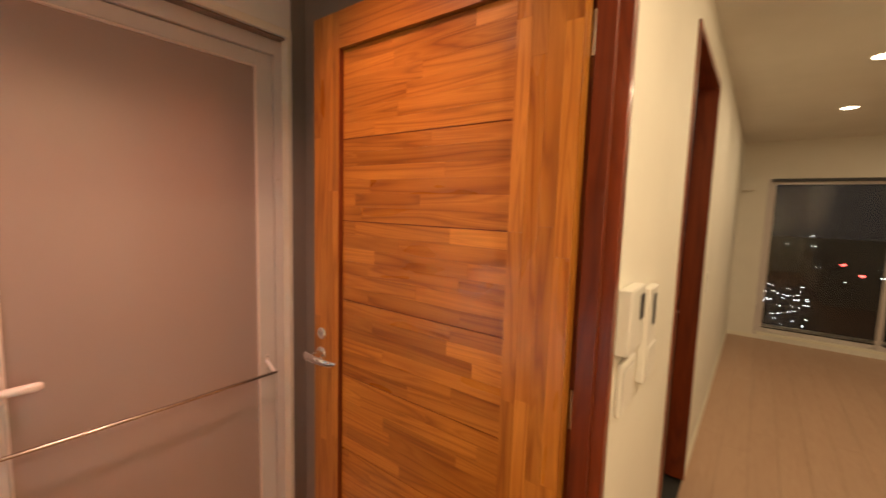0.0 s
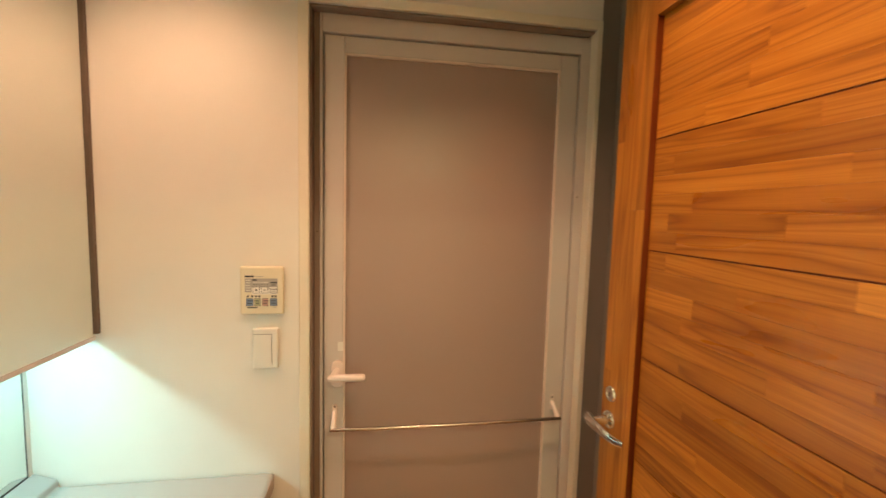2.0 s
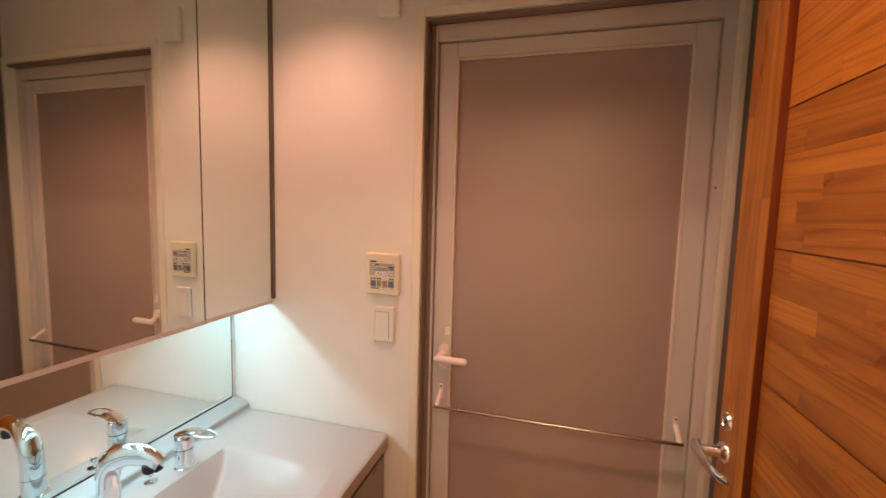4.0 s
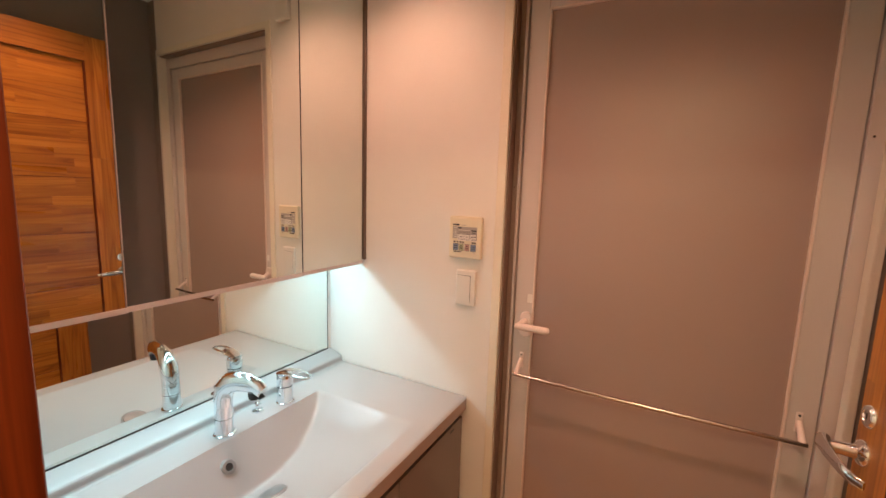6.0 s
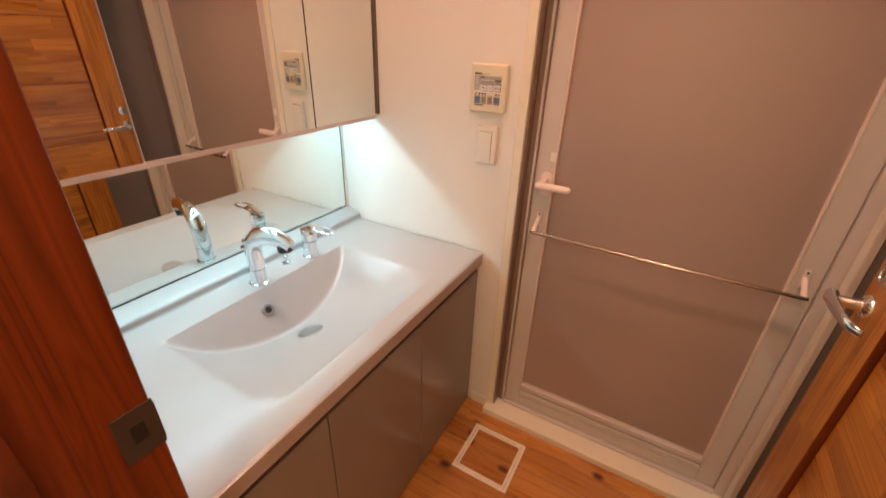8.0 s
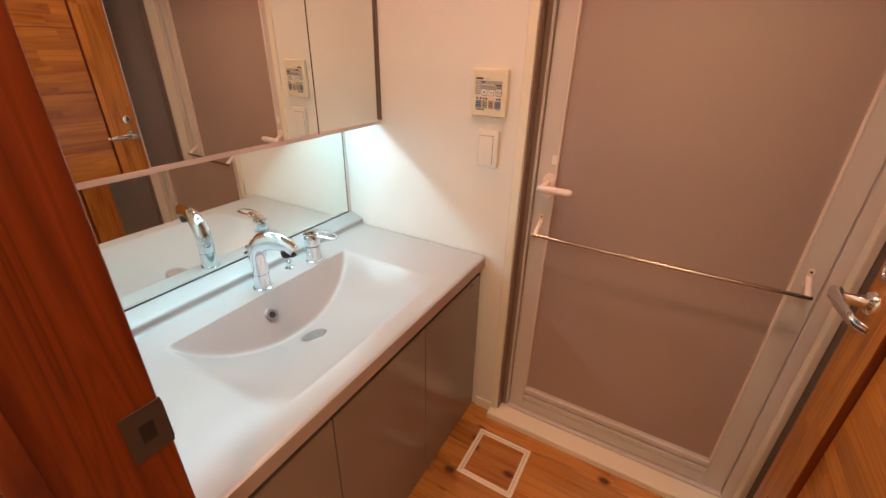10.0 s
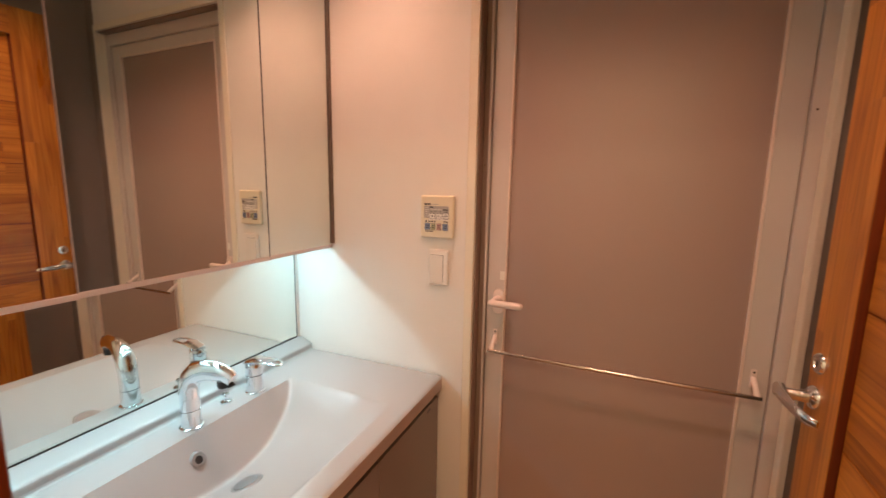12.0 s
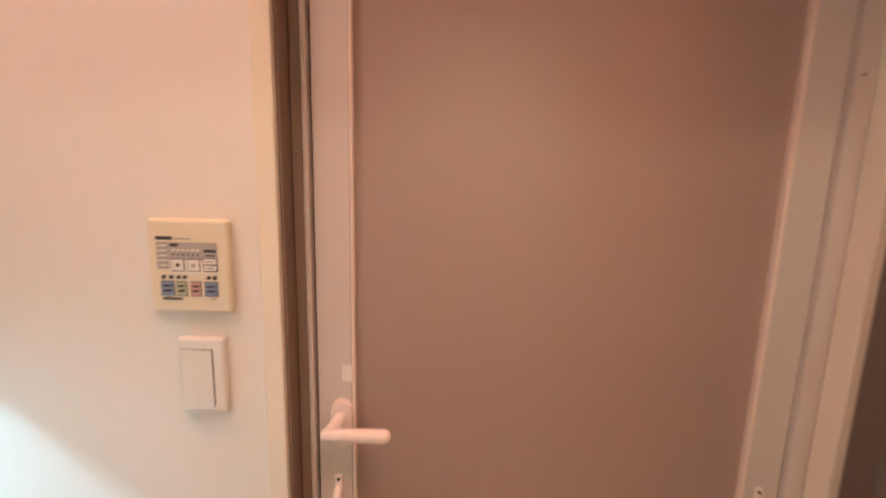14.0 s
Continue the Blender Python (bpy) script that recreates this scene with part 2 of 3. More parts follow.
def turned(bm, centre, profile, axis=2, sides=28):
    """A turned shape: rows of (radius, height along the axis) from the centre."""
    cx, cy, cz = centre
    rings = []
    for r, h in profile:
        ring = []
        for k in range(sides):
            u, v = r * math.cos(k * math.tau / sides), r * math.sin(k * math.tau / sides)
            ring.append(bm.verts.new({2: (cx + u, cy + v, cz + h), 1: (cx + u, cy + h, cz + v), 0: (cx + h, cy + u, cz + v)}[axis]))
        rings.append(ring)
    for r0, r1 in zip(rings, rings[1:]):
        for k in range(sides):
            bm.faces.new((r0[k], r0[(k + 1) % sides], r1[(k + 1) % sides], r1[k])).smooth = True
    bm.faces.new(rings[0][::-1])
    bm.faces.new(rings[-1])


def finish(name, bm, mat, origin=None):
    bmesh.ops.recalc_face_normals(bm, faces=bm.faces)
    if origin is not None:
        bmesh.ops.translate(bm, verts=bm.verts, vec=-Vector(origin))
    me = bpy.data.meshes.new(name)
    bm.to_mesh(me)
    bm.free()
    me.materials.append(mat)
    ob = new(name, me)
    if origin is not None:
        ob.location = origin
    return ob


def world_origin(ob):
    o = Vector((0, 0, 0))
    while ob:
        o += ob.location
        ob = ob.parent
    return o


def part(name, bm, mat, parent, label=""):
    """One mesh part, built in room coordinates, under a thing or a part."""
    bmesh.ops.recalc_face_normals(bm, faces=bm.faces)
    bmesh.ops.translate(bm, verts=bm.verts, vec=-world_origin(parent))
    for e in bm.edges:
        if len(e.link_faces) == 2 and e.calc_face_angle() > 0.75:
            e.smooth = False
    me = bpy.data.meshes.new(name)
    bm.to_mesh(me)
    bm.free()
    me.materials.append(mat)
    ob = new(name, me)
    ob.parent = parent
    if label:
        tagged(ob, label)
    return ob


def bpart(name, mat, parent, *dims, bevel=0.0, seg=1, label=""):
    bm = bmesh.new()
    box(bm, *dims, bevel=bevel, seg=seg)
    return part(name, bm, mat, parent, label)


def thing(name, at, label, category, group=""):
    ob = new(name)
    ob.location = at
    ob.empty_display_size = 0.05
    return tagged(ob, label, category, group)


def struct(name, mat, boxes, label="", bevel=0.0):
    bm = bmesh.new()
    for b in boxes:
        box(bm, *b, bevel=bevel)
    return tagged(finish(name, bm, mat), label, kind="structure")


# ---- washroom shell ----
XW, XH, XF = -0.366, -0.285, -1.5
Y_N, Y_S = 1.700, -0.006
D1A, D1B, D1T, XT = 0.675, 1.634, 2.15, -0.226
D2A, D2B, D2T = 2.49, 3.40, 2.23
BA, BB, BT = 0.748, 1.622, 2.140
struct("wall_west", WALL, [(-1.60, XF, -0.1, BA, 0, 2.6), (-1.60, XF, BB, BB + 0.016, 0, 2.6), (-1.60, XF, BA, BB, BT, 2.6)], "white papered washroom wall round the bathroom doorway")
# strip's darkness is put into its colour; the leaf casts no shade here
struct("wall_west_return", NORTH, [(-1.60, XF, BB + 0.016, Y_N + 0.1, 0, 2.6)], "grey brown strip beside the bathroom casing, its shade put into the colour")
struct("wall_south", WALL, [(XF, XW, -0.1, Y_S, 0, 2.6)], "white papered washroom wall behind the vanity")
struct("wall_north", NORTH, [(XF, XW, Y_N, Y_N + 0.08, 0, 2.6)], "grey brown washroom wall behind the open door")
struct("wall_hall", HALL_WALL, [(XW, XT, -1.4, D1A, 0, 2.6), (XW, XH, D1B, D2A, 0, 2.6), (XW, XH, D2B, 7.2, 0, 2.6), (XW, XH, D1A, D1B, D1T, 2.6), (XW, XH, D2A, D2B, D2T, 2.6)], "cream papered hall wall with two doorways")
struct("wall_hall_east", HALL_WALL, [(0.95, 1.05, -1.4, 4.0, 0, 2.6)], "cream papered hall wall")
struct("wall_hall_south", HALL_WALL, [(XH, 0.95, -1.5, -1.4, 0, 2.6)], "cream papered hall end wall")
struct("wall_living_south", HALL_WALL, [(1.05, 3.7, 3.9, 4.0, 0, 2.6)], "cream papered living room wall")
struct("wall_living_east", HALL_WALL, [(3.6, 3.7, 4.0, 7.2, 0, 2.6)], "cream papered living room wall")
WX0, WX1, WZ0, WZ1 = -0.01, 2.25, 0.05, 2.0
struct("wall_window", HALL_WALL, [(-0.39, WX0, 7.2, 7.36, 0, 2.6), (WX1, 3.7, 7.2, 7.36, 0, 2.6), (WX0, WX1, 7.2, 7.36, WZ1, 2.6), (WX0, WX1, 7.2, 7.36, -0.05, WZ0)], "cream papered wall above a sliding window")
struct("pelmet", HALL_WALL, [(XH, WX0 - 0.12, 7.12, 7.2, 1.86, 1.99)], "small cream boxed ledge beside the window head")
struct("ceiling", CEILING, [(XF, XW, Y_S, Y_N, CEIL_WASH, CEIL_WASH + 0.05)], "papered washroom ceiling")
struct("ceiling_hall", CEILING, [(XH, 3.6, -1.4, 7.2, CEIL_HALL, CEIL_HALL + 0.05)], "papered hall and living room ceiling")
struct("subfloor", DARK, [(-2.0, 3.7, -1.5, 7.4, -0.12, -0.016)], "floor slab under the boards")
struct("baseboard", TRIM, [(XF, XF + 0.008, 0.646, BA - 0.03, 0, 0.05), (XF, XF + 0.008, BB + 0.018, Y_N, 0, 0.05), (XF + 0.008, XW - 0.02, Y_N - 0.008, Y_N, 0, 0.05)], "thin ivory baseboard", bevel=0.002)
struct("baseboard_hall", TRIM, [(XH, XH + 0.008, D1B + 0.002, D2A - 0.002, 0, 0.05), (XH, XH + 0.008, D2B + 0.002, 7.2, 0, 0.05), (XH + 0.008, WX0, 7.192, 7.2, 0, 0.05)], "thin ivory baseboard along the hall", bevel=0.002)
# doorway trim
trim1 = struct("trim", JAMB, [(XW - 0.010, XT + 0.008, D1A, D1A + 0.03, 0, D1T - 0.03), (XW - 0.012, XH + 0.008, D1B - 0.03, D1B, 0, D1T - 0.03)], "red brown pine door jambs of the washroom doorway", bevel=0.0015)
struct("trim", JAMB, [(-0.264, -0.238, D1A + 0.03, D1A + 0.043, 0, D1T - 0.041), (XH - 0.062, XH - 0.02, D1B - 0.041, D1B - 0.03, 0, D1T - 0.041)], "red brown pine door stops", bevel=0.0012)
struct("trim", JAMB_Y, [(XW - 0.012, XH + 0.008, D1A, D1B, D1T - 0.03, D1T), (XH - 0.062, XH - 0.02, D1A + 0.03, D1B - 0.03, D1T - 0.041, D1T - 0.03)], "red brown pine door head of the washroom doorway", bevel=0.0012)
struct("trim", JAMB, [(XW - 0.012, XH + 0.008, D2A, D2A + 0.03, 0, D2T - 0.03), (XW - 0.012, XH + 0.008, D2B - 0.03, D2B, 0, D2T - 0.03)], "red brown pine door jambs of the far hall doorway", bevel=0.0015)
struct("trim", JAMB_Y, [(XW - 0.012, XH + 0.008, D2A, D2B, D2T - 0.03, D2T)], "red brown pine door head of the far hall doorway", bevel=0.0012)
struct("threshold", JAMB_Y, [(XW - 0.012, XH + 0.008, D1A + 0.03, D1B - 0.03, -0.016, 0.004)], "red brown pine threshold", bevel=0.0015)
# bathroom door surround
struct("trim", TRIM, [(XF, XF + 0.007, BA - 0.030, BA, 0, BT + 0.028), (XF, XF + 0.007, BB, BB + 0.016, 0, BT + 0.028), (XF, XF + 0.007, BA, BB, BT, BT + 0.028)], "ivory casing round the bathroom door", bevel=0.0015)
struct("sill", TRIM, [(-1.60, XF + 0.045, BA - 0.030, BB + 0.016, -0.016, 0.028)], "ivory step sill of the bathroom door", bevel=0.003)
struct("trim", ALU_DARK, [(-1.60, XF - 0.002, BA + 0.0005, BA + 0.006, 0.028, BT - 0.002), (-1.60, XF - 0.002, BA + 0.006, BB - 0.006, BT - 0.008, BT - 0.002)], "lining of the bathroom doorway, its shade put into a grey brown", bevel=0.0008)
struct("trim", TRIM, [(-1.5345, XF + 0.0066, BB - 0.0014, BB - 0.0004, 0.028, BT - 0.002)], "ivory lining of the bathroom doorway", bevel=0.0008)
struct("backdrop", DARK, [(-2.3, -2.25, 0.2, 2.2, -0.1, 2.6)], "dark bathroom behind the frosted door")


# ---- floors ----
def plank_floor(name, mat, x0, x1, y0, y1, width, length, seed, label, top=0.0, round_=0.0016, deep=0.0015):
    rng = random.Random(seed)
    base = tagged(finish(name, (lambda b: (box(b, x0, x1, y0, y1, -0.016, -0.011), b)[1])(bmesh.new()), DARK), label, kind="structure")
    x = x0
    while x < x1 - 0.005:
        xe = min(x + width, x1)
        y = y0 - rng.uniform(0, length * 0.8)
        while y < y1:
            ye = y + length * rng.uniform(0.75, 1.1)
            a, b = max(y, y0), min(ye, y1)
            if b - a > 0.02:
                bm = bmesh.new()
                vs = [(x + 0.0006, -0.011), (x + 0.0006, top - deep), (x + 0.0006 + round_, top), (xe - 0.0006 - round_, top), (xe - 0.0006, top - deep), (xe - 0.0006, -0.011)]
                r0 = [bm.verts.new((px, a + 0.0005, pz)) for px, pz in vs]
                r1 = [bm.verts.new((px, b - 0.0005, pz)) for px, pz in vs]
                for i in range(5):
                    bm.faces.new((r0[i], r1[i], r1[i + 1], r0[i + 1]))
                bm.faces.new(r0)
                bm.faces.new(r1[::-1])
                part("plank", bm, mat, base)
            y = ye
        x = xe
    return base


# ---- pine door leaf, opened square into the washroom ----
def stave_panel(parent, mat, x0, x1, z0, z1, ya, yb, along_x, pitch, mean, rng, name="stave"):
    """Glued staves in rows, each one a piece of its own; along_x: rows run level, otherwise upright."""
    p0, p1 = (z0, z1) if along_x else (x0, x1)
    q0, q1 = (x0, x1) if along_x else (z0, z1)
    rows = max(1, round((p1 - p0) / pitch))
    for r in range(rows):
        a, b = p0 + (p1 - p0) * r / rows, p0 + (p1 - p0) * (r + 1) / rows
        q = q0 - rng.uniform(0.1, 0.9) * mean
        while q < q1 - 0.001:
            qe = q + mean * rng.uniform(0.6, 1.35)
            if q1 - qe < 0.05:
                qe = q1
            s, e = max(q, q0), min(qe, q1)
            if e - s > 0.004:
                bm = bmesh.new()
                g = 0.00015
                if along_x:
                    box(bm, s + g, e - g, ya, yb, a + g, b - g)
                else:
                    box(bm, a + g, b - g, ya, yb, s + g, e - g)
                part(name, bm, mat, parent)
            q = qe
    return rows


def lever_handle(parent, x, y, z, out, point, mat=CHROME):
    """Chrome lever on a rose: out is -1 or 1 along y, point is the way the grip runs along x."""
    bm = bmesh.new()
    turned(bm, (x, y, z), [(0.0235, 0), (0.0235, out * 0.004), (0.0205, out * 0.009), (0.0125, out * 0.013), (0.0115, out * 0.03), (0.0115, out * 0.050)], axis=1)
    handle = part("handle", bm, mat, parent, "polished chrome lever handle")
    bm = bmesh.new()
    yo = y + out * 0.057
    pts = [(x - point * 0.016, yo - out * 0.004, z + 0.004), (x, yo, z + 0.003), (x + point * 0.03, yo + out * 0.001, z + 0.002), (x + point * 0.07, yo - out * 0.004, z - 0.001), (x + point * 0.097, yo - out * 0.011, z - 0.003), (x + point * 0.113, yo - out * 0.022, z - 0.003)]
    tube(bm, pts, [0.0115, 0.0145, 0.0135, 0.0115, 0.0105, 0.007], sides=18, flat=[0.95, 0.8, 0.55, 0.42, 0.42, 0.4], side_axis=(0, 1, 0))
    part("grip", bm, mat, handle)
    return handle


def pine_door(name, xl, xh, y_face, y_back, top, label):
    """Framed pine door: xl is the lock edge, xh the hinge edge, both faces finished."""
    rng = random.Random(11)
    door = tagged(new(name), label, "door", kind="structure")
    door.location = (xh, (y_face + y_back) / 2, 0.0)
    bottom = 0.008
    sl, sh, tr, br = 0.125, 0.15, 0.11, 0.185
    core = bpart("core", JAMB, door, xl + 0.01, xh - 0.01, y_face + 0.0165, y_back - 0.0165, bottom + 0.01, top - 0.01)
    xs0, xs1 = xl + sl, xh - sh
    for ya, yb, recess in ((y_face, y_face + 0.0163, 1), (y_back - 0.0163, y_back, -1)):
        lock = bpart("lock_stile", PINE_V, door, xl, xl + 0.002, ya, yb, bottom, top)
        stave_panel(lock, PINE_V, xl + 0.002, xs0, bottom, top, ya, yb, False, 0.031, 0.62, rng)
        hinge = bpart("hinge_stile", PINE_V, door, xh - 0.002, xh, ya, yb, bottom, top)
        stave_panel(hinge, PINE_V, xs1, xh - 0.002, bottom, top, ya, yb, False, 0.036, 0.62, rng)
        edges = [bottom + br] + [z for z in (0.465, 0.72, 0.975, 1.227, 1.482, 1.735) if z < top] + [top - tr]
        pa, pb = (ya + 0.0135, yb) if recess > 0 else (ya, yb - 0.0135)
        # added dark red strip paints the shade of the groove beside the stile
        bpart("moulding", JAMB, lock, xs0 + 0.0002, xs0 + 0.0022, ya + 0.001 if recess > 0 else ya, yb if recess > 0 else yb - 0.001, edges[0], edges[-1], label="dark red strip for the shade in the groove beside the stile")
        rails = bpart("rail", PINE_H, door, xs0, xs1, ya, yb, bottom, edges[0] - 0.001)
        bpart("rail", PINE_H, door, xs0, xs1, ya, yb, edges[-1] + 0.001, top)
        for z0, z1 in zip(edges, edges[1:]):
            board = bpart("panel_board", JAMB, door, xs0 + 0.007, xs1 - 0.007, pa + 0.001 if recess > 0 else pa, pb if recess > 0 else pb - 0.001, z0 + 0.004, z1 - 0.004)
            stave_panel(board, PINE_H, xs0 + 0.0065, xs1 - 0.0065, z0 + 0.0016, z1 - 0.0016, pa, pb, True, 0.042, 0.42, rng)
    # lock side edge lipping, latch and hardware
    bpart("edge_lipping", PINE_V, door, xl - 0.0008, xl, y_face + 0.0005, y_back - 0.0005, bottom, top)
    bpart("latch_plate", STEEL, door, xl - 0.0022, xl - 0.0008, y_face + 0.008, y_back - 0.008, 0.94, 1.10, bevel=0.0005)
    for yf, o in ((y_face, -1), (y_back, 1)):
        lever_handle(door, xl + 0.041, yf, 1.028, o, 1)
        bm = bmesh.new()
        turned(bm, (xl + 0.043, yf, 1.098), [(0.021, 0), (0.021, o * 0.004), (0.018, o * 0.008), (0.012, o * 0.0085), (0.0115, o * 0.007), (0.001, o * 0.007)], axis=1)
        cover = part("lock_cover", bm, CHROME, door, "round chrome privacy lock cover")
        bpart("lock_slot", BLACK, cover, xl + 0.0418, xl + 0.0442, yf + o * 0.0071 - 0.0006, yf + o * 0.0071 + 0.0006, 1.092, 1.104)
    for hz in (0.25, 1.05, 1.85):
        bm = bmesh.new()
        turned(bm, (xh + 0.006, y_back + 0.006, hz), [(0.006, 0), (0.006, 0.09)], axis=2, sides=14)
        part("hinge", bm, STEEL, door)
    return door


# ---- bathroom door ----
def bathroom_door():
    d = tagged(new("door_2"), "frosted pink brown resin bathroom door in a satin aluminium frame with a towel bar", "bathroom door", kind="structure")
    d.location = (-1.57, (BA + BB) / 2, 0.03)
    xf, xb = -1.545, -1.575
    y0, y1, z0, z1 = 0.784, 1.588, 0.045, 2.075
    g0, g1, gz0, gz1 = 0.843, 1.527, 0.165, 2.025
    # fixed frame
    # reveal shade carried on over the frame side by the dark brown
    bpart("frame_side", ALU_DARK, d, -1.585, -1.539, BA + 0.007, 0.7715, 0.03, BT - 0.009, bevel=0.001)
    bpart("frame_side", ALU, d, -1.585, -1.535, 0.772, y0 - 0.003, 0.03, BT - 0.009, bevel=0.002)
    bpart("frame_side", ALU, d, -1.585, -1.535, y1 + 0.0018, BB - 0.0005, 0.03, BT - 0.009, bevel=0.0008)
    bpart("frame_head", ALU, d, -1.585, -1.535, y0 - 0.003, y1 + 0.003, z1 + 0.003, BT - 0.009, bevel=0.002)
    bpart("frame_foot", ALU, d, -1.585, -1.53, y0 - 0.003, y1 + 0.003, 0.029, z0 - 0.003, bevel=0.002)
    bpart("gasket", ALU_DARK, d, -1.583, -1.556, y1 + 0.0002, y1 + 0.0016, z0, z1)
    # leaf
    bpart("stile", ALU, d, xb, xf, y0, g0, z0, z1, bevel=0.003, seg=2)
    bpart("stile", ALU, d, xb, xf, g1, y1, z0, z1, bevel=0.003, seg=2)
    bpart("rail", ALU, d, xb, xf, g0, g1, gz1, z1, bevel=0.003)
    bpart("rail", ALU, d, xb, xf, g0, g1, z0, 0.095, bevel=0.003)
    pane = bpart("pane", FROST, d, xb + 0.009, xf - 0.009, g0, g1, gz0, gz1)
    for a, b, c, e in ((g0, g0 + 0.006, gz0, gz1), (g1 - 0.006, g1, gz0, gz1)):
        bpart("bead", BEAD, d, xf - 0.010, xf + 0.003, a, b, c, e, bevel=0.0015)
    bpart("bead", BEAD, d, xf - 0.010, xf + 0.003, g0 + 0.006, g1 - 0.006, gz1 - 0.006, gz1, bevel=0.0015)
    vent = bpart("vent", ALU, d, xb, xf - 0.006, g0, g1, 0.095, gz0)
    for vz in (0.101, 0.134):
        bpart("slat", ALU, vent, xf - 0.008, xf + 0.006, g0 + 0.002, g1 - 0.002, vz, vz + 0.025, bevel=0.005, seg=2)
    # lever
    bm = bmesh.new()
    for zc in (1.014, 1.062):
        turned(bm, (xf, 0.826, zc), [(0.019, 0), (0.019, 0.008), (0.0165, 0.010)], axis=0, sides=24)
    box(bm, xf, xf + 0.0095, 0.8075, 0.8445, 1.014, 1.062, bevel=0.001)
    plate = part("lever_plate", bm, LEVER, d)
    bm = bmesh.new()
    tube(bm, [(xf + 0.004, 0.826, 1.052), (xf + 0.025, 0.820, 1.046), (xf + 0.036, 0.814, 1.040)], [0.010, 0.0105, 0.011], sides=16)
    part("lever_neck", bm, LEVER, d)
    bm = bmesh.new()
    yy = [0.800, 0.802, 0.808, 0.850, 0.903, 0.911, 0.914]
    tube(bm, [(xf + 0.040, y, 1.038) for y in yy], [0.004, 0.008, 0.0105, 0.011, 0.0115, 0.009, 0.004], sides=20, flat=1.05)
    part("lever_grip", bm, LEVER, d, "pinkish white plastic lever grip")
    bpart("sticker", INKS["ink_white"], d, xf, xf + 0.0008, 0.826, 0.848, 1.112, 1.141)
    bpart("sticker", ALU, d, xf, xf + 0.0012, 0.806, 0.825, 1.110, 1.138, label="small dull clear plastic sticker")
    # towel bar
    for yb_ in (0.818, 1.552):
        bm = bmesh.new()
        box(bm, xf, xf + 0.004, yb_ - 0.007, yb_ + 0.007, 0.885, 0.938, bevel=0.0015)
        tube(bm, [(xf + 0.003, yb_, 0.912), (xf + 0.03, yb_, 0.897), (xf + 0.052, yb_, 0.879)], [0.008, 0.0075, 0.0085], sides=14)
        br = part("bracket", bm, LEVER, d)
        bm = bmesh.new()
        turned(bm, (xf + 0.004, yb_, 0.930), [(0.0032, 0), (0.0026, 0.0016)], axis=0, sides=12)
        part("screw", bm, BLACK, br)
    bm = bmesh.new()
    pts = [(xf + 0.054 + 0.006 * math.sin(math.pi * k / 12), 0.808 + (1.562 - 0.808) * k / 12, 0.879) for k in range(13)]
    tube(bm, pts, 0.0058, sides=14)
    part("towel_bar", bm, STEEL, d, "thin stainless towel bar, slightly bowed")
    for py, pz in ((0.764, 1.49), (1.601, 1.62)):
        bm = bmesh.new()
        turned(bm, (-1.5345, py, pz), [(0.0028, 0), (0.0024, 0.0015)], axis=0, sides=10)
        part("screw", bm, STEEL, d)
    return d


# ---- vanity ----
CX0, CX1, CY1, CZ = -1.494, -0.370, 0.643, 0.75


def basin_depth(x, y):
    """How far the basin lies below the counter at a place."""
    u = (x + 0.927) / 0.328
    v = (y - 0.170) / 0.405
    if abs(u) >= 1 or v <= 0 or v >= 1:
        return 0.0
    slope = 0.158 * (1 - abs(u) ** 2.0) ** 0.92 * (1 - v) ** 0.85
    wall = 1.25 * v * 0.405
    k = 0.006
    low = min(slope, wall)
    return max(0.0, low - k * math.exp(-abs(slope - wall) / k) * 0.5 * min(1.0, low / 0.02))


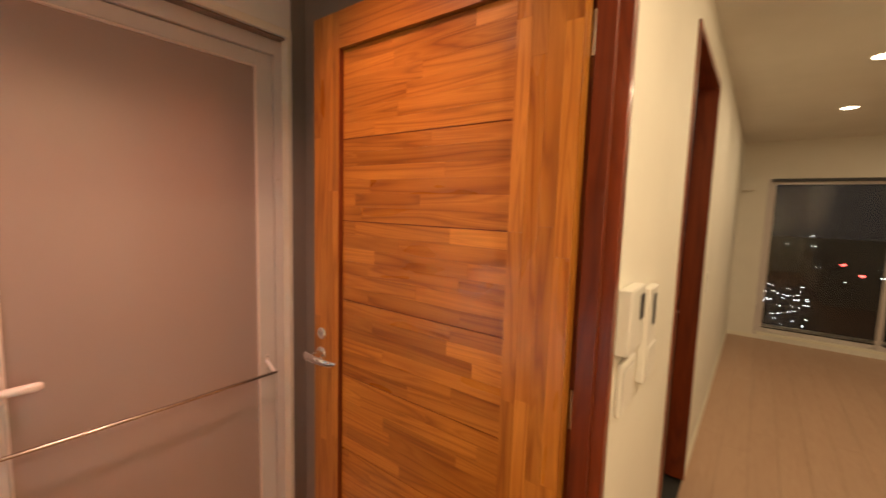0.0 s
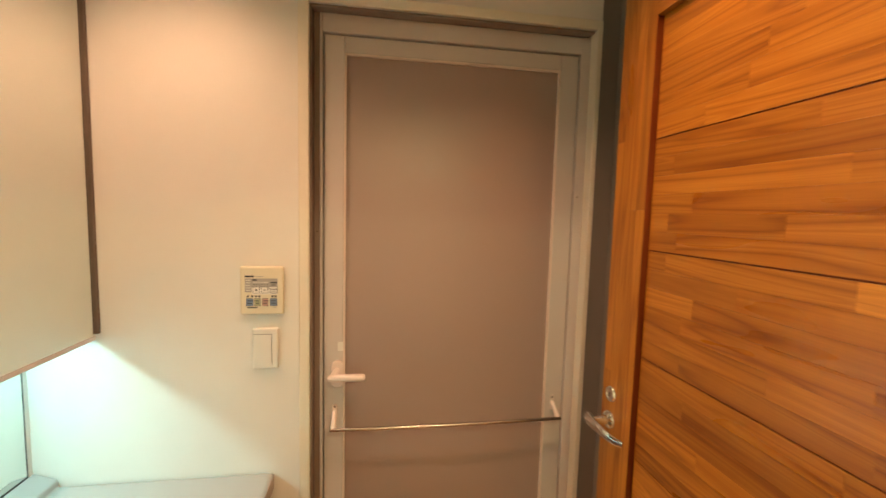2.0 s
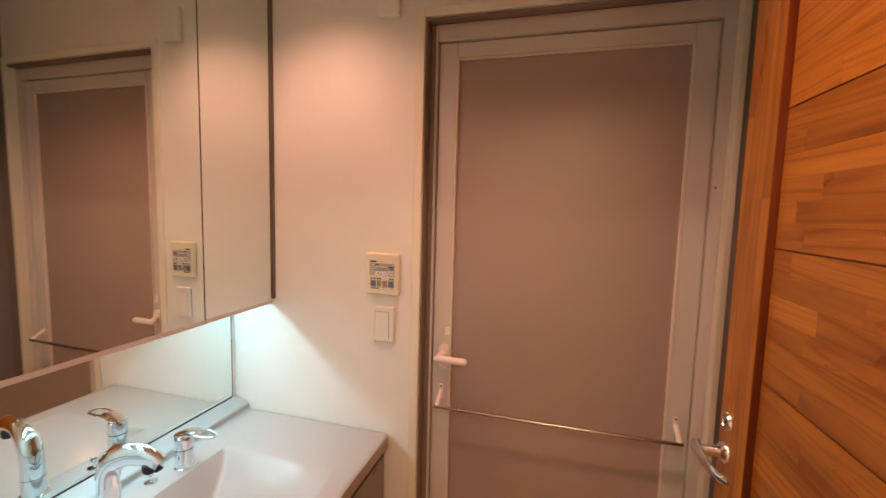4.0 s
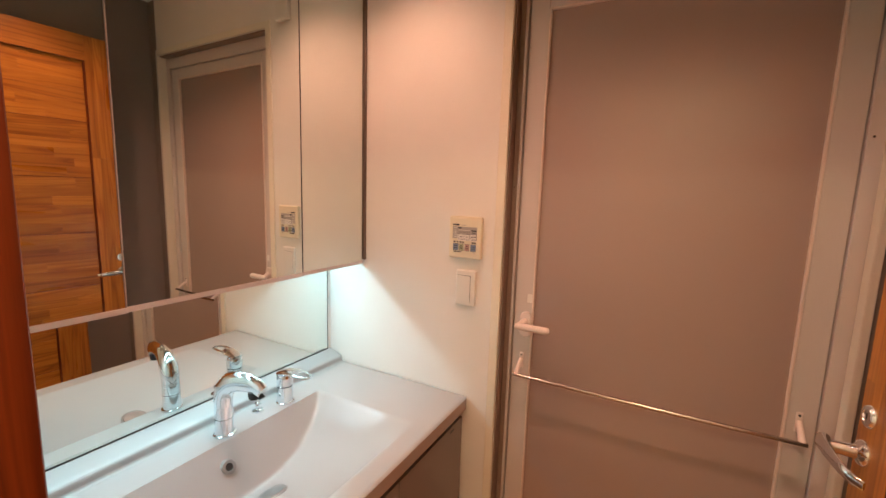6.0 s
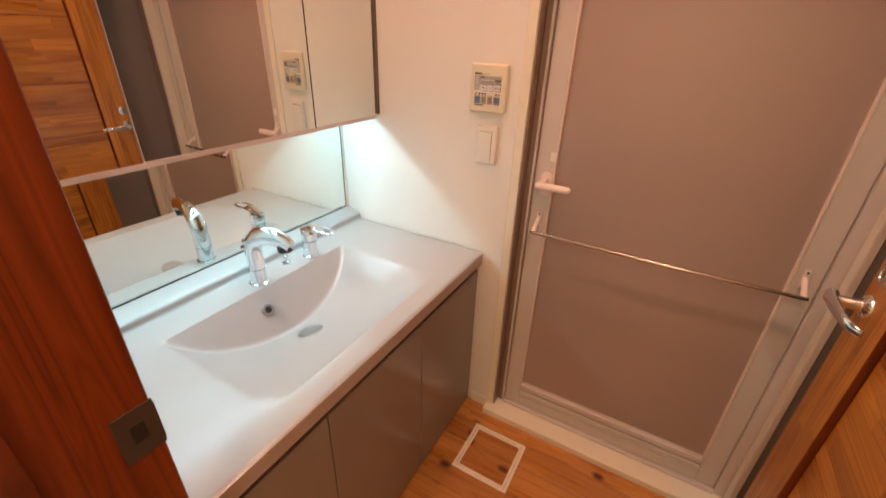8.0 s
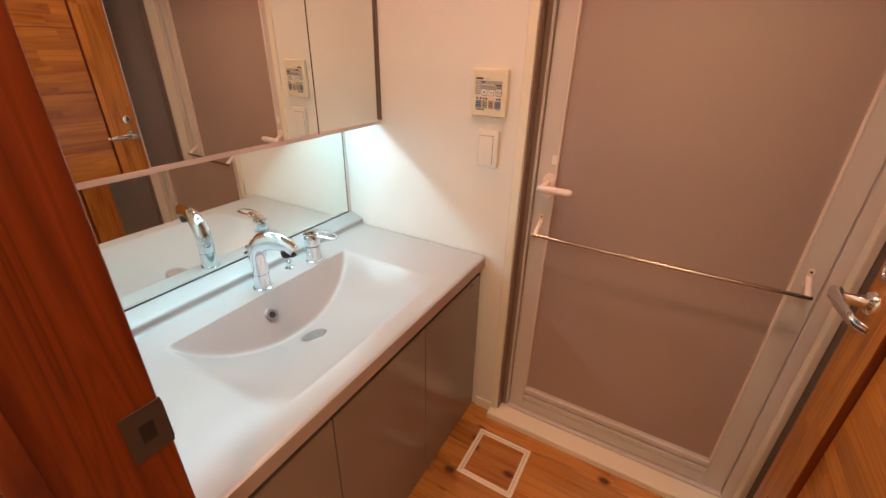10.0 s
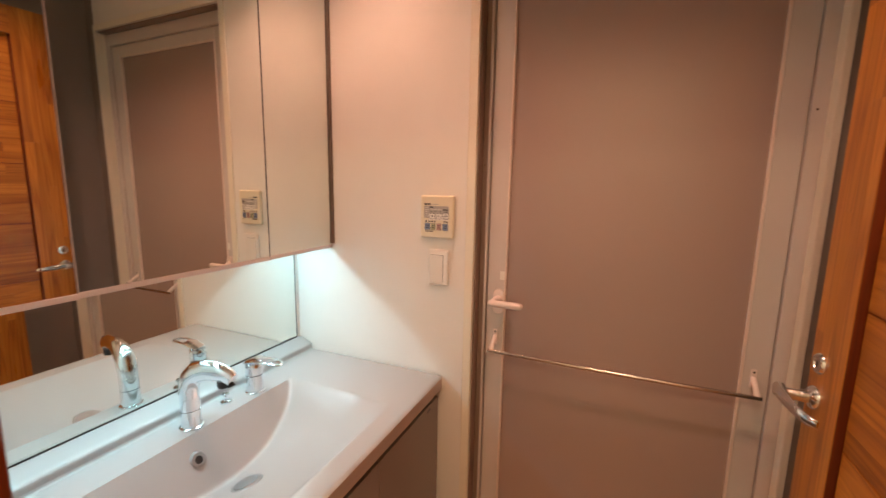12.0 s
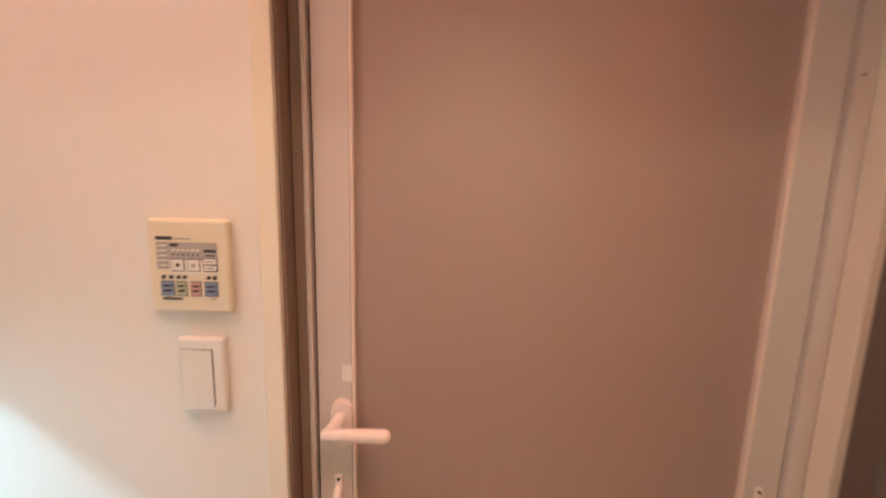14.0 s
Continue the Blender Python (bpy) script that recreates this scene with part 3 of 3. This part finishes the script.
def vanity():
    van = thing("vanity_unit", ((CX0 + CX1) / 2, 0.32, 0.0), "white one-piece washbasin counter on taupe lacquered cabinet doors, chrome taps", "vanity unit")
    bm = bmesh.new()
    nx, ny = 150, 92
    xs = [CX0 + (CX1 - CX0) * i / nx for i in range(nx + 1)]
    ys = [0.07 + (CY1 - 0.07) * j / ny for j in range(ny + 1)]
    grid = []
    for x in xs:
        col = []
        for y in ys:
            z = CZ - basin_depth(x, y)
            if y > CY1 - 0.006:
                z -= 0.004 * ((y - (CY1 - 0.006)) / 0.006) ** 2
            col.append(bm.verts.new((x, y, z)))
        grid.append(col)
    for i in range(nx):
        for j in range(ny):
            bm.faces.new((grid[i][j], grid[i + 1][j], grid[i + 1][j + 1], grid[i][j + 1])).smooth = True
    part("basin_top", bm, RESIN, van, "white resin counter with a half-round basin")
    bm = bmesh.new()
    box(bm, CX0, CX1, CY1 - 0.03, CY1 - 0.0003, 0.703, CZ - 0.0042, bevel=0.0012)
    part("front_edge", bm, EDGE, van, "thin counter front edge, dim warm light put into its beige")
    bm = bmesh.new()
    pr = [(-0.004, 0.70), (-0.004, 0.792), (0.0, 0.7955), (0.046, 0.780), (0.055, 0.7765), (0.0595, 0.773), (0.061, 0.768), (0.0615, 0.757), (0.064, 0.7525), (0.0705, 0.7502), (0.0705, 0.70)]
    rows = [[bm.verts.new((x, y, z)) for y, z in pr] for x in (CX0, CX1)]
    for i in range(len(pr) - 1):
        bm.faces.new((rows[0][i], rows[0][i + 1], rows[1][i + 1], rows[1][i]))
    bm.faces.new(rows[0])
    bm.faces.new(rows[1][::-1])
    part("back_ledge", bm, RESIN, van, "raised white ledge behind the taps")
    bpart("carcass", DARK, van, CX0 + 0.004, CX1 - 0.004, 0.0, 0.605, 0.05, 0.57)
    bpart("gap_rail", DARK, van, CX0 + 0.002, CX1 - 0.002, 0.585, 0.612, 0.57, 0.7025)
    bpart("plinth", CAB, van, CX0 + 0.004, CX1 - 0.004, 0.58, 0.612, 0.0, 0.05)
    seams = [CX0 + 0.003, -1.096, -0.694, CX1 - 0.003]
    for a, b in zip(seams, seams[1:]):
        door = bpart("door", CAB, van, a + 0.0016, b - 0.0016, 0.613, 0.631, 0.012, 0.676, bevel=0.0015, seg=2)
        if a < -1.4:
            bpart("slot", BLACK, door, -1.425, -1.398, 0.6308, 0.6318, 0.655, 0.663)
    bm = bmesh.new()
    rise = (basin_depth(-0.908, 0.340) - basin_depth(-0.908, 0.360)) / 0.02
    turned(bm, (0, 0, 0), [(0.040, -0.004), (0.040, 0.001), (0.037, 0.003), (0.0325, 0.002), (0.031, 0.0045), (0.004, 0.0065)])
    bmesh.ops.transform(bm, verts=bm.verts, matrix=Matrix.Translation((-0.908, 0.350, CZ - basin_depth(-0.908, 0.350))) @ Matrix.Rotation(math.atan(rise), 4, "X"))
    part("drain_cover", bm, SATIN, van, "round satin chrome drain cover")
    bm = bmesh.new()
    ring = []
    for k in range(24):
        a = k * math.tau / 24
        ring.append((math.cos(a), math.sin(a)))
    oy = 0.214
    for r0, r1, d0, d1 in ((0.0205, 0.0185, -0.004, 0.003), (0.0185, 0.011, 0.003, 0.003), (0.011, 0.010, 0.003, -0.003)):
        va = [bm.verts.new((-0.878 + c * r0, oy + d0 - s * r0 * 0.62, 0.700 + s * r0 * 0.8)) for c, s in ring]
        vb = [bm.verts.new((-0.878 + c * r1, oy + d1 - s * r1 * 0.62, 0.700 + s * r1 * 0.8)) for c, s in ring]
        for k in range(24):
            bm.faces.new((va[k], va[(k + 1) % 24], vb[(k + 1) % 24], vb[k])).smooth = True
    ov = part("overflow_ring", bm, SATIN, van)
    bm = bmesh.new()
    bm.faces.new([bm.verts.new((-0.878 + c * 0.0108, oy + 0.001 - s * 0.0067, 0.700 + s * 0.0086)) for c, s in ring])
    part("overflow_hole", bm, BLACK, ov)
    return van


def faucet():
    t = thing("faucet", (-0.921, 0.134, CZ), "polished chrome swan-neck faucet with a black aerator on the basin counter", "faucet")
    bm = bmesh.new()
    turned(bm, (-0.921, 0.134, CZ), [(0.030, 0), (0.030, 0.004), (0.0255, 0.006), (0.0255, 0.052)])
    part("base", bm, CHROME, t)
    bm = bmesh.new()
    turned(bm, (-0.921, 0.134, CZ + 0.0535), [(0.0255, 0), (0.0250, 0.03), (0.0235, 0.04)])
    part("collar", bm, CHROME, t)
    bm = bmesh.new()
    pts = [(-0.921, 0.134, 0.84), (-0.921, 0.136, 0.870), (-0.922, 0.146, 0.897), (-0.925, 0.168, 0.916), (-0.930, 0.200, 0.924), (-0.936, 0.236, 0.923), (-0.941, 0.268, 0.914), (-0.943, 0.280, 0.907)]
    tube(bm, pts, [0.0245, 0.0265, 0.0285, 0.0295, 0.0290, 0.0280, 0.0260, 0.0215], sides=26, flat=[1, 0.98, 0.88, 0.72, 0.60, 0.56, 0.60, 0.62], side_axis=(1, 0, 0))
    part("spout", bm, CHROME, t, "curved chrome spout")
    bm = bmesh.new()
    turned(bm, (-0.938, 0.250, 0.884), [(0.0145, 0), (0.0165, 0.006), (0.0165, 0.020)], sides=20)
    box(bm, -0.953, -0.933, 0.262, 0.277, 0.887, 0.893, bevel=0.002)
    part("aerator", bm, BLACK, t, "black rubber aerator with a small tab")
    return t


def mixer():
    t = thing("tap_lever", (-1.140, 0.132, CZ), "polished chrome single lever mixer with a looped lever beside the faucet", "tap")
    bm = bmesh.new()
    turned(bm, (-1.140, 0.132, CZ), [(0.029, 0), (0.029, 0.003), (0.0262, 0.005), (0.0262, 0.058)])
    part("base", bm, CHROME, t)
    bm = bmesh.new()
    turned(bm, (-1.140, 0.132, CZ + 0.0605), [(0.0262, 0), (0.0265, 0.026), (0.024, 0.036), (0.012, 0.043), (0.002, 0.045)])
    part("cap", bm, CHROME, t)
    bm = bmesh.new()
    for sx in (-1, 1):
        pts = [(-1.140 + sx * 0.015, 0.130, 0.852), (-1.140 + sx * 0.0185, 0.165, 0.862), (-1.141 + sx * 0.0185, 0.205, 0.864), (-1.142 + sx * 0.013, 0.235, 0.861), (-1.142, 0.246, 0.860)]
        tube(bm, pts, [0.008, 0.0065, 0.0055, 0.0055, 0.0055], sides=12, flat=0.7)
    tube(bm, [(-1.140, 0.115, 0.848), (-1.140, 0.15, 0.862), (-1.140, 0.18, 0.862)], [0.021, 0.021, 0.017], sides=18, flat=0.42)
    part("lever", bm, CHROME, t, "looped chrome lever")
    return t


def popup_knob():
    t = thing("drain_knob", (-1.052, 0.108, CZ), "small polished chrome drain pull knob on the basin counter", "knob")
    bm = bmesh.new()
    turned(bm, (-1.052, 0.108, CZ), [(0.017, 0), (0.017, 0.003), (0.008, 0.006), (0.0045, 0.007), (0.0045, 0.020)])
    part("stem", bm, CHROME, t)
    bm = bmesh.new()
    turned(bm, (-1.052, 0.108, CZ + 0.020), [(0.006, 0), (0.0095, 0.004), (0.0085, 0.009), (0.003, 0.011)])
    part("cap", bm, CHROME, t)
    return t


def mirror_cabinet():
    yf, zb, zt = 0.177, 1.180, 2.30
    c = thing("mirror_cabinet", (-0.94, 0.08, zb), "three-door mirrored wall cabinet with a lit underside above the washbasin", "mirror cabinet")
    x0, x1 = -1.487, -0.372
    bpart("carcass", TRIM, c, x0 + 0.002, x1 - 0.002, -0.004, yf - 0.024, 1.245, zt, bevel=0.001)
    bpart("side_panel", TRIM, c, x0, x0 + 0.002, 0.0, yf - 0.02, zb, zt)
    bpart("front_lip", ALU, c, x0 + 0.002, x1, yf - 0.024, yf - 0.019, zb + 0.004, 1.245)
    # added dark strip stands for the shade in the gap to the wall
    bpart("side_filler", GAP_SHADE, c, XF + 0.0004, x0 - 0.0004, 0.10, 0.183, zb + 0.016, zt)
    edges = [x0, -1.182, -0.680, x1]
    for a, b in zip(edges, edges[1:]):
        door = bpart("door", DARK, c, a + 0.0015, b - 0.0015, yf - 0.018, yf - 0.0055, zb + 0.002, zt - 0.002)
        bpart("mirror", MIRROR, door, a + 0.0036, b - 0.0036, yf - 0.005, yf, zb + 0.013, zt - 0.004)
        bpart("bottom_rail", ALU, door, a + 0.0015, b - 0.0015, yf - 0.005, yf + 0.002, zb, zb + 0.0125, bevel=0.0008)
        if a > -1.2:
            pivot = Matrix.Translation(Vector((b, yf - 0.012, 0)) - c.location)
            swing = pivot @ Matrix.Rotation(radians(-1.25 if a > -0.7 else -0.6), 4, "Z") @ pivot.inverted()
            if a > -0.7:
                bpart("edge_trim", ALU, door, a + 0.0002, a + 0.0020, yf - 0.017, yf + 0.0012, zb + 0.001, zt - 0.002)
            else:
                bpart("edge_trim", BLACK, door, a + 0.0002, a + 0.0042, yf - 0.017, yf + 0.0004, zb + 0.001, zt - 0.002)
            for leaf in (door, *door.children):
                leaf.data.transform(swing)
    lamp_bar = bpart("lamp_bar", ALU, c, -1.42, -0.44, 0.070, 0.106, 1.2395, 1.2448)
    bpart("lens", LED_ON, lamp_bar, -1.415, -0.445, 0.074, 0.102, 1.2375, 1.2393)
    return c


def splash_mirror():
    m = thing("splash_mirror", (-0.93, 0.0, 0.797), "low frameless mirror standing on the basin ledge", "mirror")
    bpart("glass", MIRROR, m, -1.4745, -0.374, -0.0045, -0.0002, 0.8007, 1.2448)
    bpart("edge", DARK, m, -1.4775, -1.4748, -0.005, 0.0006, 0.797, 1.2448)
    bpart("edge", DARK, m, -1.4748, -0.374, -0.005, 0.0006, 0.796, 0.8005)
    return m


# ---- wall controls ----
def remote_panel():
    y0, y1, z0, z1 = 0.556, 0.677, 1.246, 1.388
    p = thing("bath_dryer_remote", (XF, (y0 + y1) / 2, z0), "cream plastic bathroom dryer control plate with grey and coloured buttons", "control panel")
    bpart("plate", PLATE, p, XF, XF + 0.0155, y0, y1, z0, z1, bevel=0.006, seg=4)
    xf = XF + 0.0157
    w, h = y1 - y0, z1 - z0

    def mark(name, ink, a, b, c, d, lift=0.0):
        return bpart(name, INKS[ink], p, xf + lift, xf + lift + 0.0005, y0 + w * a, y0 + w * b, z1 - h * d, z1 - h * c)

    mark("maker_mark", "ink_dark", 0.12, 0.32, 0.185, 0.222)
    mark("print_line", "ink_grey", 0.34, 0.54, 0.200, 0.213)
    mark("print_sheet", "ink_grey", 0.12, 0.86, 0.245, 0.43)
    mark("print_sheet", "ink_grey", 0.12, 0.27, 0.43, 0.53)
    mark("print_sheet", "ink_white", 0.27, 0.86, 0.4305, 0.575)
    mark("print_line", "ink_dark", 0.29, 0.39, 0.258, 0.290, 0.0006)
    mark("print_line", "ink_dark", 0.70, 0.85, 0.315, 0.345, 0.0006)
    mark("print_line", "ink_dark", 0.72, 0.83, 0.37, 0.385, 0.0006)
    for k in range(6):
        mark("print_line", "ink_white", 0.31 + 0.06 * k, 0.345 + 0.06 * k, 0.315, 0.335, 0.0006)
        mark("print_line", "ink_dark", 0.32 + 0.06 * k, 0.335 + 0.06 * k, 0.36, 0.385, 0.0006)
    for k in range(5):
        mark("print_line", "ink_white", 0.145, 0.245, 0.275 + 0.052 * k, 0.288 + 0.052 * k, 0.0006)
    for a, mark_ink in ((0.30, "ink_dark"), (0.49, "ink_grey")):
        mark("button", "ink_dark", a, a + 0.155, 0.415, 0.55, 0.0006)
        mark("button_face", "ink_white", a + 0.009, a + 0.146, 0.423, 0.542, 0.0012)
        mark("print_line", mark_ink, a + 0.055, a + 0.10, 0.465, 0.50, 0.0018)
    mark("button", "ink_dark", 0.685, 0.86, 0.405, 0.55, 0.0006)
    for k in range(2):
        mark("button_face", "ink_white", 0.695, 0.85, 0.412 + 0.07 * k, 0.468 + 0.07 * k, 0.0012)
        mark("print_line", "ink_grey", 0.72, 0.82, 0.434 + 0.07 * k, 0.448 + 0.07 * k, 0.0018)
    for a in (0.16, 0.255, 0.345, 0.42, 0.72, 0.79):
        mark("print_line", "ink_dark", a, a + 0.05, 0.595, 0.632, 0.0006)
    for a, w_, ink in ((0.145, 0.165, "ink_blue"), (0.335, 0.135, "ink_green"), (0.51, 0.135, "ink_red"), (0.685, 0.165, "ink_blue")):
        mark("button", "ink_dark", a, a + w_, 0.655, 0.815, 0.0006)
        mark("button_face", ink, a + 0.008, a + w_ - 0.008, 0.662, 0.808, 0.0012)
        mark("print_line", "ink_dark", a + 0.03, a + w_ - 0.03, 0.695, 0.715, 0.0018)
        mark("print_line", "ink_dark", a + 0.03, a + w_ - 0.03, 0.745, 0.768, 0.0018)
    mark("print_line", "ink_dark", 0.16, 0.40, 0.835, 0.858, 0.0006)
    mark("print_line", "ink_grey", 0.76, 0.82, 0.835, 0.85, 0.0006)
    return p


def light_switch(name, y0, y1, z0, z1, x, label):
    s = thing(name, (x, (y0 + y1) / 2, z0), label, "light switch", "wall plates")
    bpart("plate", SWITCH, s, x, x + 0.0135, y0, y1, z0, z1, bevel=0.0055, seg=4)
    gy0, gy1, gz0, gz1 = y0 + 0.0065, y1 - 0.0175, z0 + 0.012, z1 - 0.0175
    bpart("recess", DARK, s, x + 0.0136, x + 0.0139, gy0, gy1, gz0, gz1)
    bpart("rocker", SWITCH, s, x + 0.0140, x + 0.0158, gy0 - 0.0003, gy1 - 0.0009, gz0 - 0.0003, gz1 - 0.0009, bevel=0.0008, seg=2)
    return s


def strike_plate():
    s = thing("strike_plate", (-0.362, 0.7055, 1.030), "worn dull steel strike plate let into the red pine jamb", "strike plate")
    bm = bmesh.new()
    box(bm, -0.3775, -0.333, 0.7052, 0.7068, 0.993, 1.065, bevel=0.0005)
    box(bm, -0.3785, -0.3765, 0.688, 0.7068, 0.999, 1.059, bevel=0.0004)
    part("plate", bm, DULL, s)
    bpart("hole", BLACK, s, -0.363, -0.347, 0.7068, 0.7072, 1.016, 1.042)
    return s


def wall_sensor():
    s = thing("wall_vent_cover", (XF, 0.628, 2.148), "small white plastic cover plate high on the wall", "cover plate")
    bpart("cover", SWITCH, s, XF, XF + 0.022, 0.59, 0.665, 2.148, 2.268, bevel=0.004, seg=2)
    return s


def floor_hatch():
    x0, x1, y0, y1 = -1.388, -1.165, 0.726, 0.945
    h = thing("floor_hatch", ((x0 + x1) / 2, (y0 + y1) / 2, 0.0), "square knotty pine floor hatch in a pale double frame", "floor hatch")
    for k, (i, o, top) in enumerate(((0.0, 0.011, 0.0035), (0.013, 0.021, 0.0026))):
        a0, a1, b0, b1 = x0 + i, x1 - i, y0 + i, y1 - i
        w = o - i
        fr = bmesh.new()
        for q in ((a0, a0 + w, b0, b1), (a1 - w, a1, b0, b1), (a0 + w, a1 - w, b0, b0 + w), (a0 + w, a1 - w, b1 - w, b1)):
            box(fr, *q, 0.0003, top, bevel=0.0006)
        part("frame", fr, TRIM, h)
    bpart("lid", FLOOR_PINE, h, x0 + 0.022, x1 - 0.022, y0 + 0.022, y1 - 0.022, 0.0003, 0.0018)
    return h


def downlight(x, y, z, group):
    d = thing("downlight", (x, y, z), "round recessed warm white downlight with a white rim, switched on", "downlight", group)
    bm = bmesh.new()
    turned(bm, (x, y, z), [(0.060, 0), (0.060, -0.003), (0.054, -0.006), (0.050, -0.004)], sides=32)
    part("rim", bm, SWITCH, d)
    bm = bmesh.new()
    turned(bm, (x, y, z - 0.0062), [(0.047, 0), (0.047, -0.0015)], sides=32)
    part("lens", bm, LAMP_ON, d)
    return d


def wall_box(name, y0, y1, z0, z1, depth, label, screen=None, flap=False):
    s = thing(name, (XH, (y0 + y1) / 2, z0), label, "intercom" if screen else "remote control", "hall controls")
    bpart("housing", SWITCH, s, XH, XH + depth, y0, y1, z0, z1, bevel=0.004, seg=2)
    if screen:
        a, b, c, e = screen
        bpart("screen", INKS["ink_dark"], s, XH + depth, XH + depth + 0.001, a, b, c, e)
    if flap:
        bpart("flap", SWITCH, s, XH + depth, XH + depth + 0.004, y0 + 0.008, y1 - 0.008, z0 + 0.012, z0 + 0.10, bevel=0.0015)
    return s


# ---- living room window and the night outside ----
def sliding_window():
    w = tagged(new("window_1"), "tall sliding balcony window in a pale aluminium frame at night", "window", kind="structure")
    w.location = ((WX0 + WX1) / 2, 7.28, WZ0)
    xa, xb = WX0 + 0.002, WX1 - 0.002
    bpart("window_frame", ALU, w, xa, xa + 0.03, 7.205, 7.34, WZ0 + 0.002, WZ1 - 0.002, bevel=0.002)
    bpart("window_frame", ALU, w, xb - 0.03, xb, 7.205, 7.34, WZ0 + 0.002, WZ1 - 0.002, bevel=0.002)
    bpart("window_sill", TRIM, w, xa + 0.03, xb - 0.03, 7.205, 7.34, WZ0 + 0.002, WZ0 + 0.03, bevel=0.002)
    bpart("window_head", INKS["ink_dark"], w, xa + 0.03, xb - 0.03, 7.205, 7.34, WZ1 - 0.03, WZ1 - 0.002, bevel=0.002)
    mid = 1.11
    for a, b, y in ((xa + 0.031, mid + 0.03, 7.29), (mid - 0.03, xb - 0.031, 7.245)):
        sash = bpart("sash", ALU, w, a, a + 0.045, y - 0.013, y + 0.013, WZ0 + 0.032, WZ1 - 0.032, bevel=0.002)
        bpart("sash", ALU, w, b - 0.045, b, y - 0.013, y + 0.013, WZ0 + 0.032, WZ1 - 0.032, bevel=0.002)
        bpart("sash", ALU, w, a + 0.045, b - 0.045, y - 0.013, y + 0.013, WZ0 + 0.032, WZ0 + 0.08, bevel=0.002)
        bpart("sash", ALU, w, a + 0.045, b - 0.045, y - 0.013, y + 0.013, WZ1 - 0.07, WZ1 - 0.032, bevel=0.002)
        bpart("pane", GLASS, w, a + 0.045, b - 0.045, y - 0.003, y + 0.003, WZ0 + 0.08, WZ1 - 0.07)
    return w


def outside():
    struct("balcony_slab", NIGHT, [(-1.5, 4.5, 7.36, 8.55, -0.25, -0.12)], "dark balcony floor")
    struct("balcony_kerb", TRIM, [(-1.5, 4.5, 8.55, 8.60, -0.15, -0.085)], "pale balcony edge kerb", bevel=0.004)
    g = struct("ground", NIGHT, [(-600, 600, 7.6, 900, -30.2, -30)], "dark ground of the city far below")
    rng = random.Random(5)
    bm = bmesh.new()
    for k in range(75):
        d = rng.uniform(80, 230)
        sx = rng.uniform(-0.01, 0.085) if k % 5 else rng.uniform(-0.01, 0.32)
        sz = rng.uniform(-0.20, -0.125) if k % 5 else rng.uniform(-0.12, -0.03)
        r = d * rng.uniform(0.00026, 0.0005)
        x, z = sx * d, 1.5 + sz * d
        box(bm, x - r * 2.0, x + r * 2.0, d, d + 0.3, z - r * 0.6, z + r * 0.6)
    tagged(finish("city_lights", bm, CITY_W), "scattered white lamps of the city at night", "city lights", kind="stuff")
    for sx, sz in ((0.121, -0.081), (0.146, -0.098)):
        d = 120.0
        bm = bmesh.new()
        turned(bm, (sx * d, d, 1.5 + sz * d), [(0.22, 0), (0.30, 0.2), (0.22, 0.4)], sides=10)
        ob = finish("beacon_light", bm, CITY_R, origin=(sx * d, d, 1.5 + sz * d))
        tagged(ob, "red aircraft warning lamp far off over the city", "warning light", "beacons")


# ---- place the things ----
vanity()
faucet()
mixer()
popup_knob()
mirror_cabinet()
splash_mirror()
bathroom_door()
remote_panel()
light_switch("wall_switch", 0.587, 0.660, 1.082, 1.205, XF, "white plastic rocker light switch below the control plate")
wall_sensor()
strike_plate()
floor_hatch()
for lx, ly in WASH_LAMPS:
    downlight(lx, ly, CEIL_WASH, "washroom downlights")
for lx, ly in HALL_LAMPS:
    downlight(lx, ly, CEIL_HALL, "hall downlights")
wall_box("intercom", 1.665, 1.80, 1.215, 1.365, 0.03, "white wall intercom with a small dark screen", screen=(1.745, 1.79, 1.285, 1.345))
wall_box("bath_remote", 1.90, 2.02, 1.075, 1.335, 0.022, "tall white water heater remote with a dark display", screen=(1.945, 1.985, 1.23, 1.315), flap=True)
light_switch("wall_switch", 1.70, 1.82, 1.055, 1.185, XH, "white plastic switch plate under the intercom in the hall")
light_switch("wall_switch", 3.62, 3.69, 1.07, 1.19, XH, "white plastic switch plate beyond the far doorway")
sliding_window()
outside()
pine_door("door_1", -1.237, -0.356, 1.556, 1.593, 2.115, "framed pine door of glued staves with a chrome lever, standing open into the washroom")

# ---- boards of the floors ----
plank_floor("floor", FLOOR_PINE, XF, XW - 0.012, Y_S, Y_N, 0.105, 0.9, 3, "knotty pine board floor of the washroom")
plank_floor("floor_hall", MAPLE, XH + 0.0, 3.6, -1.4, 7.2, 0.15, 1.8, 4, "pale maple board floor of the hall and living room", round_=0.0004, deep=0.0004)
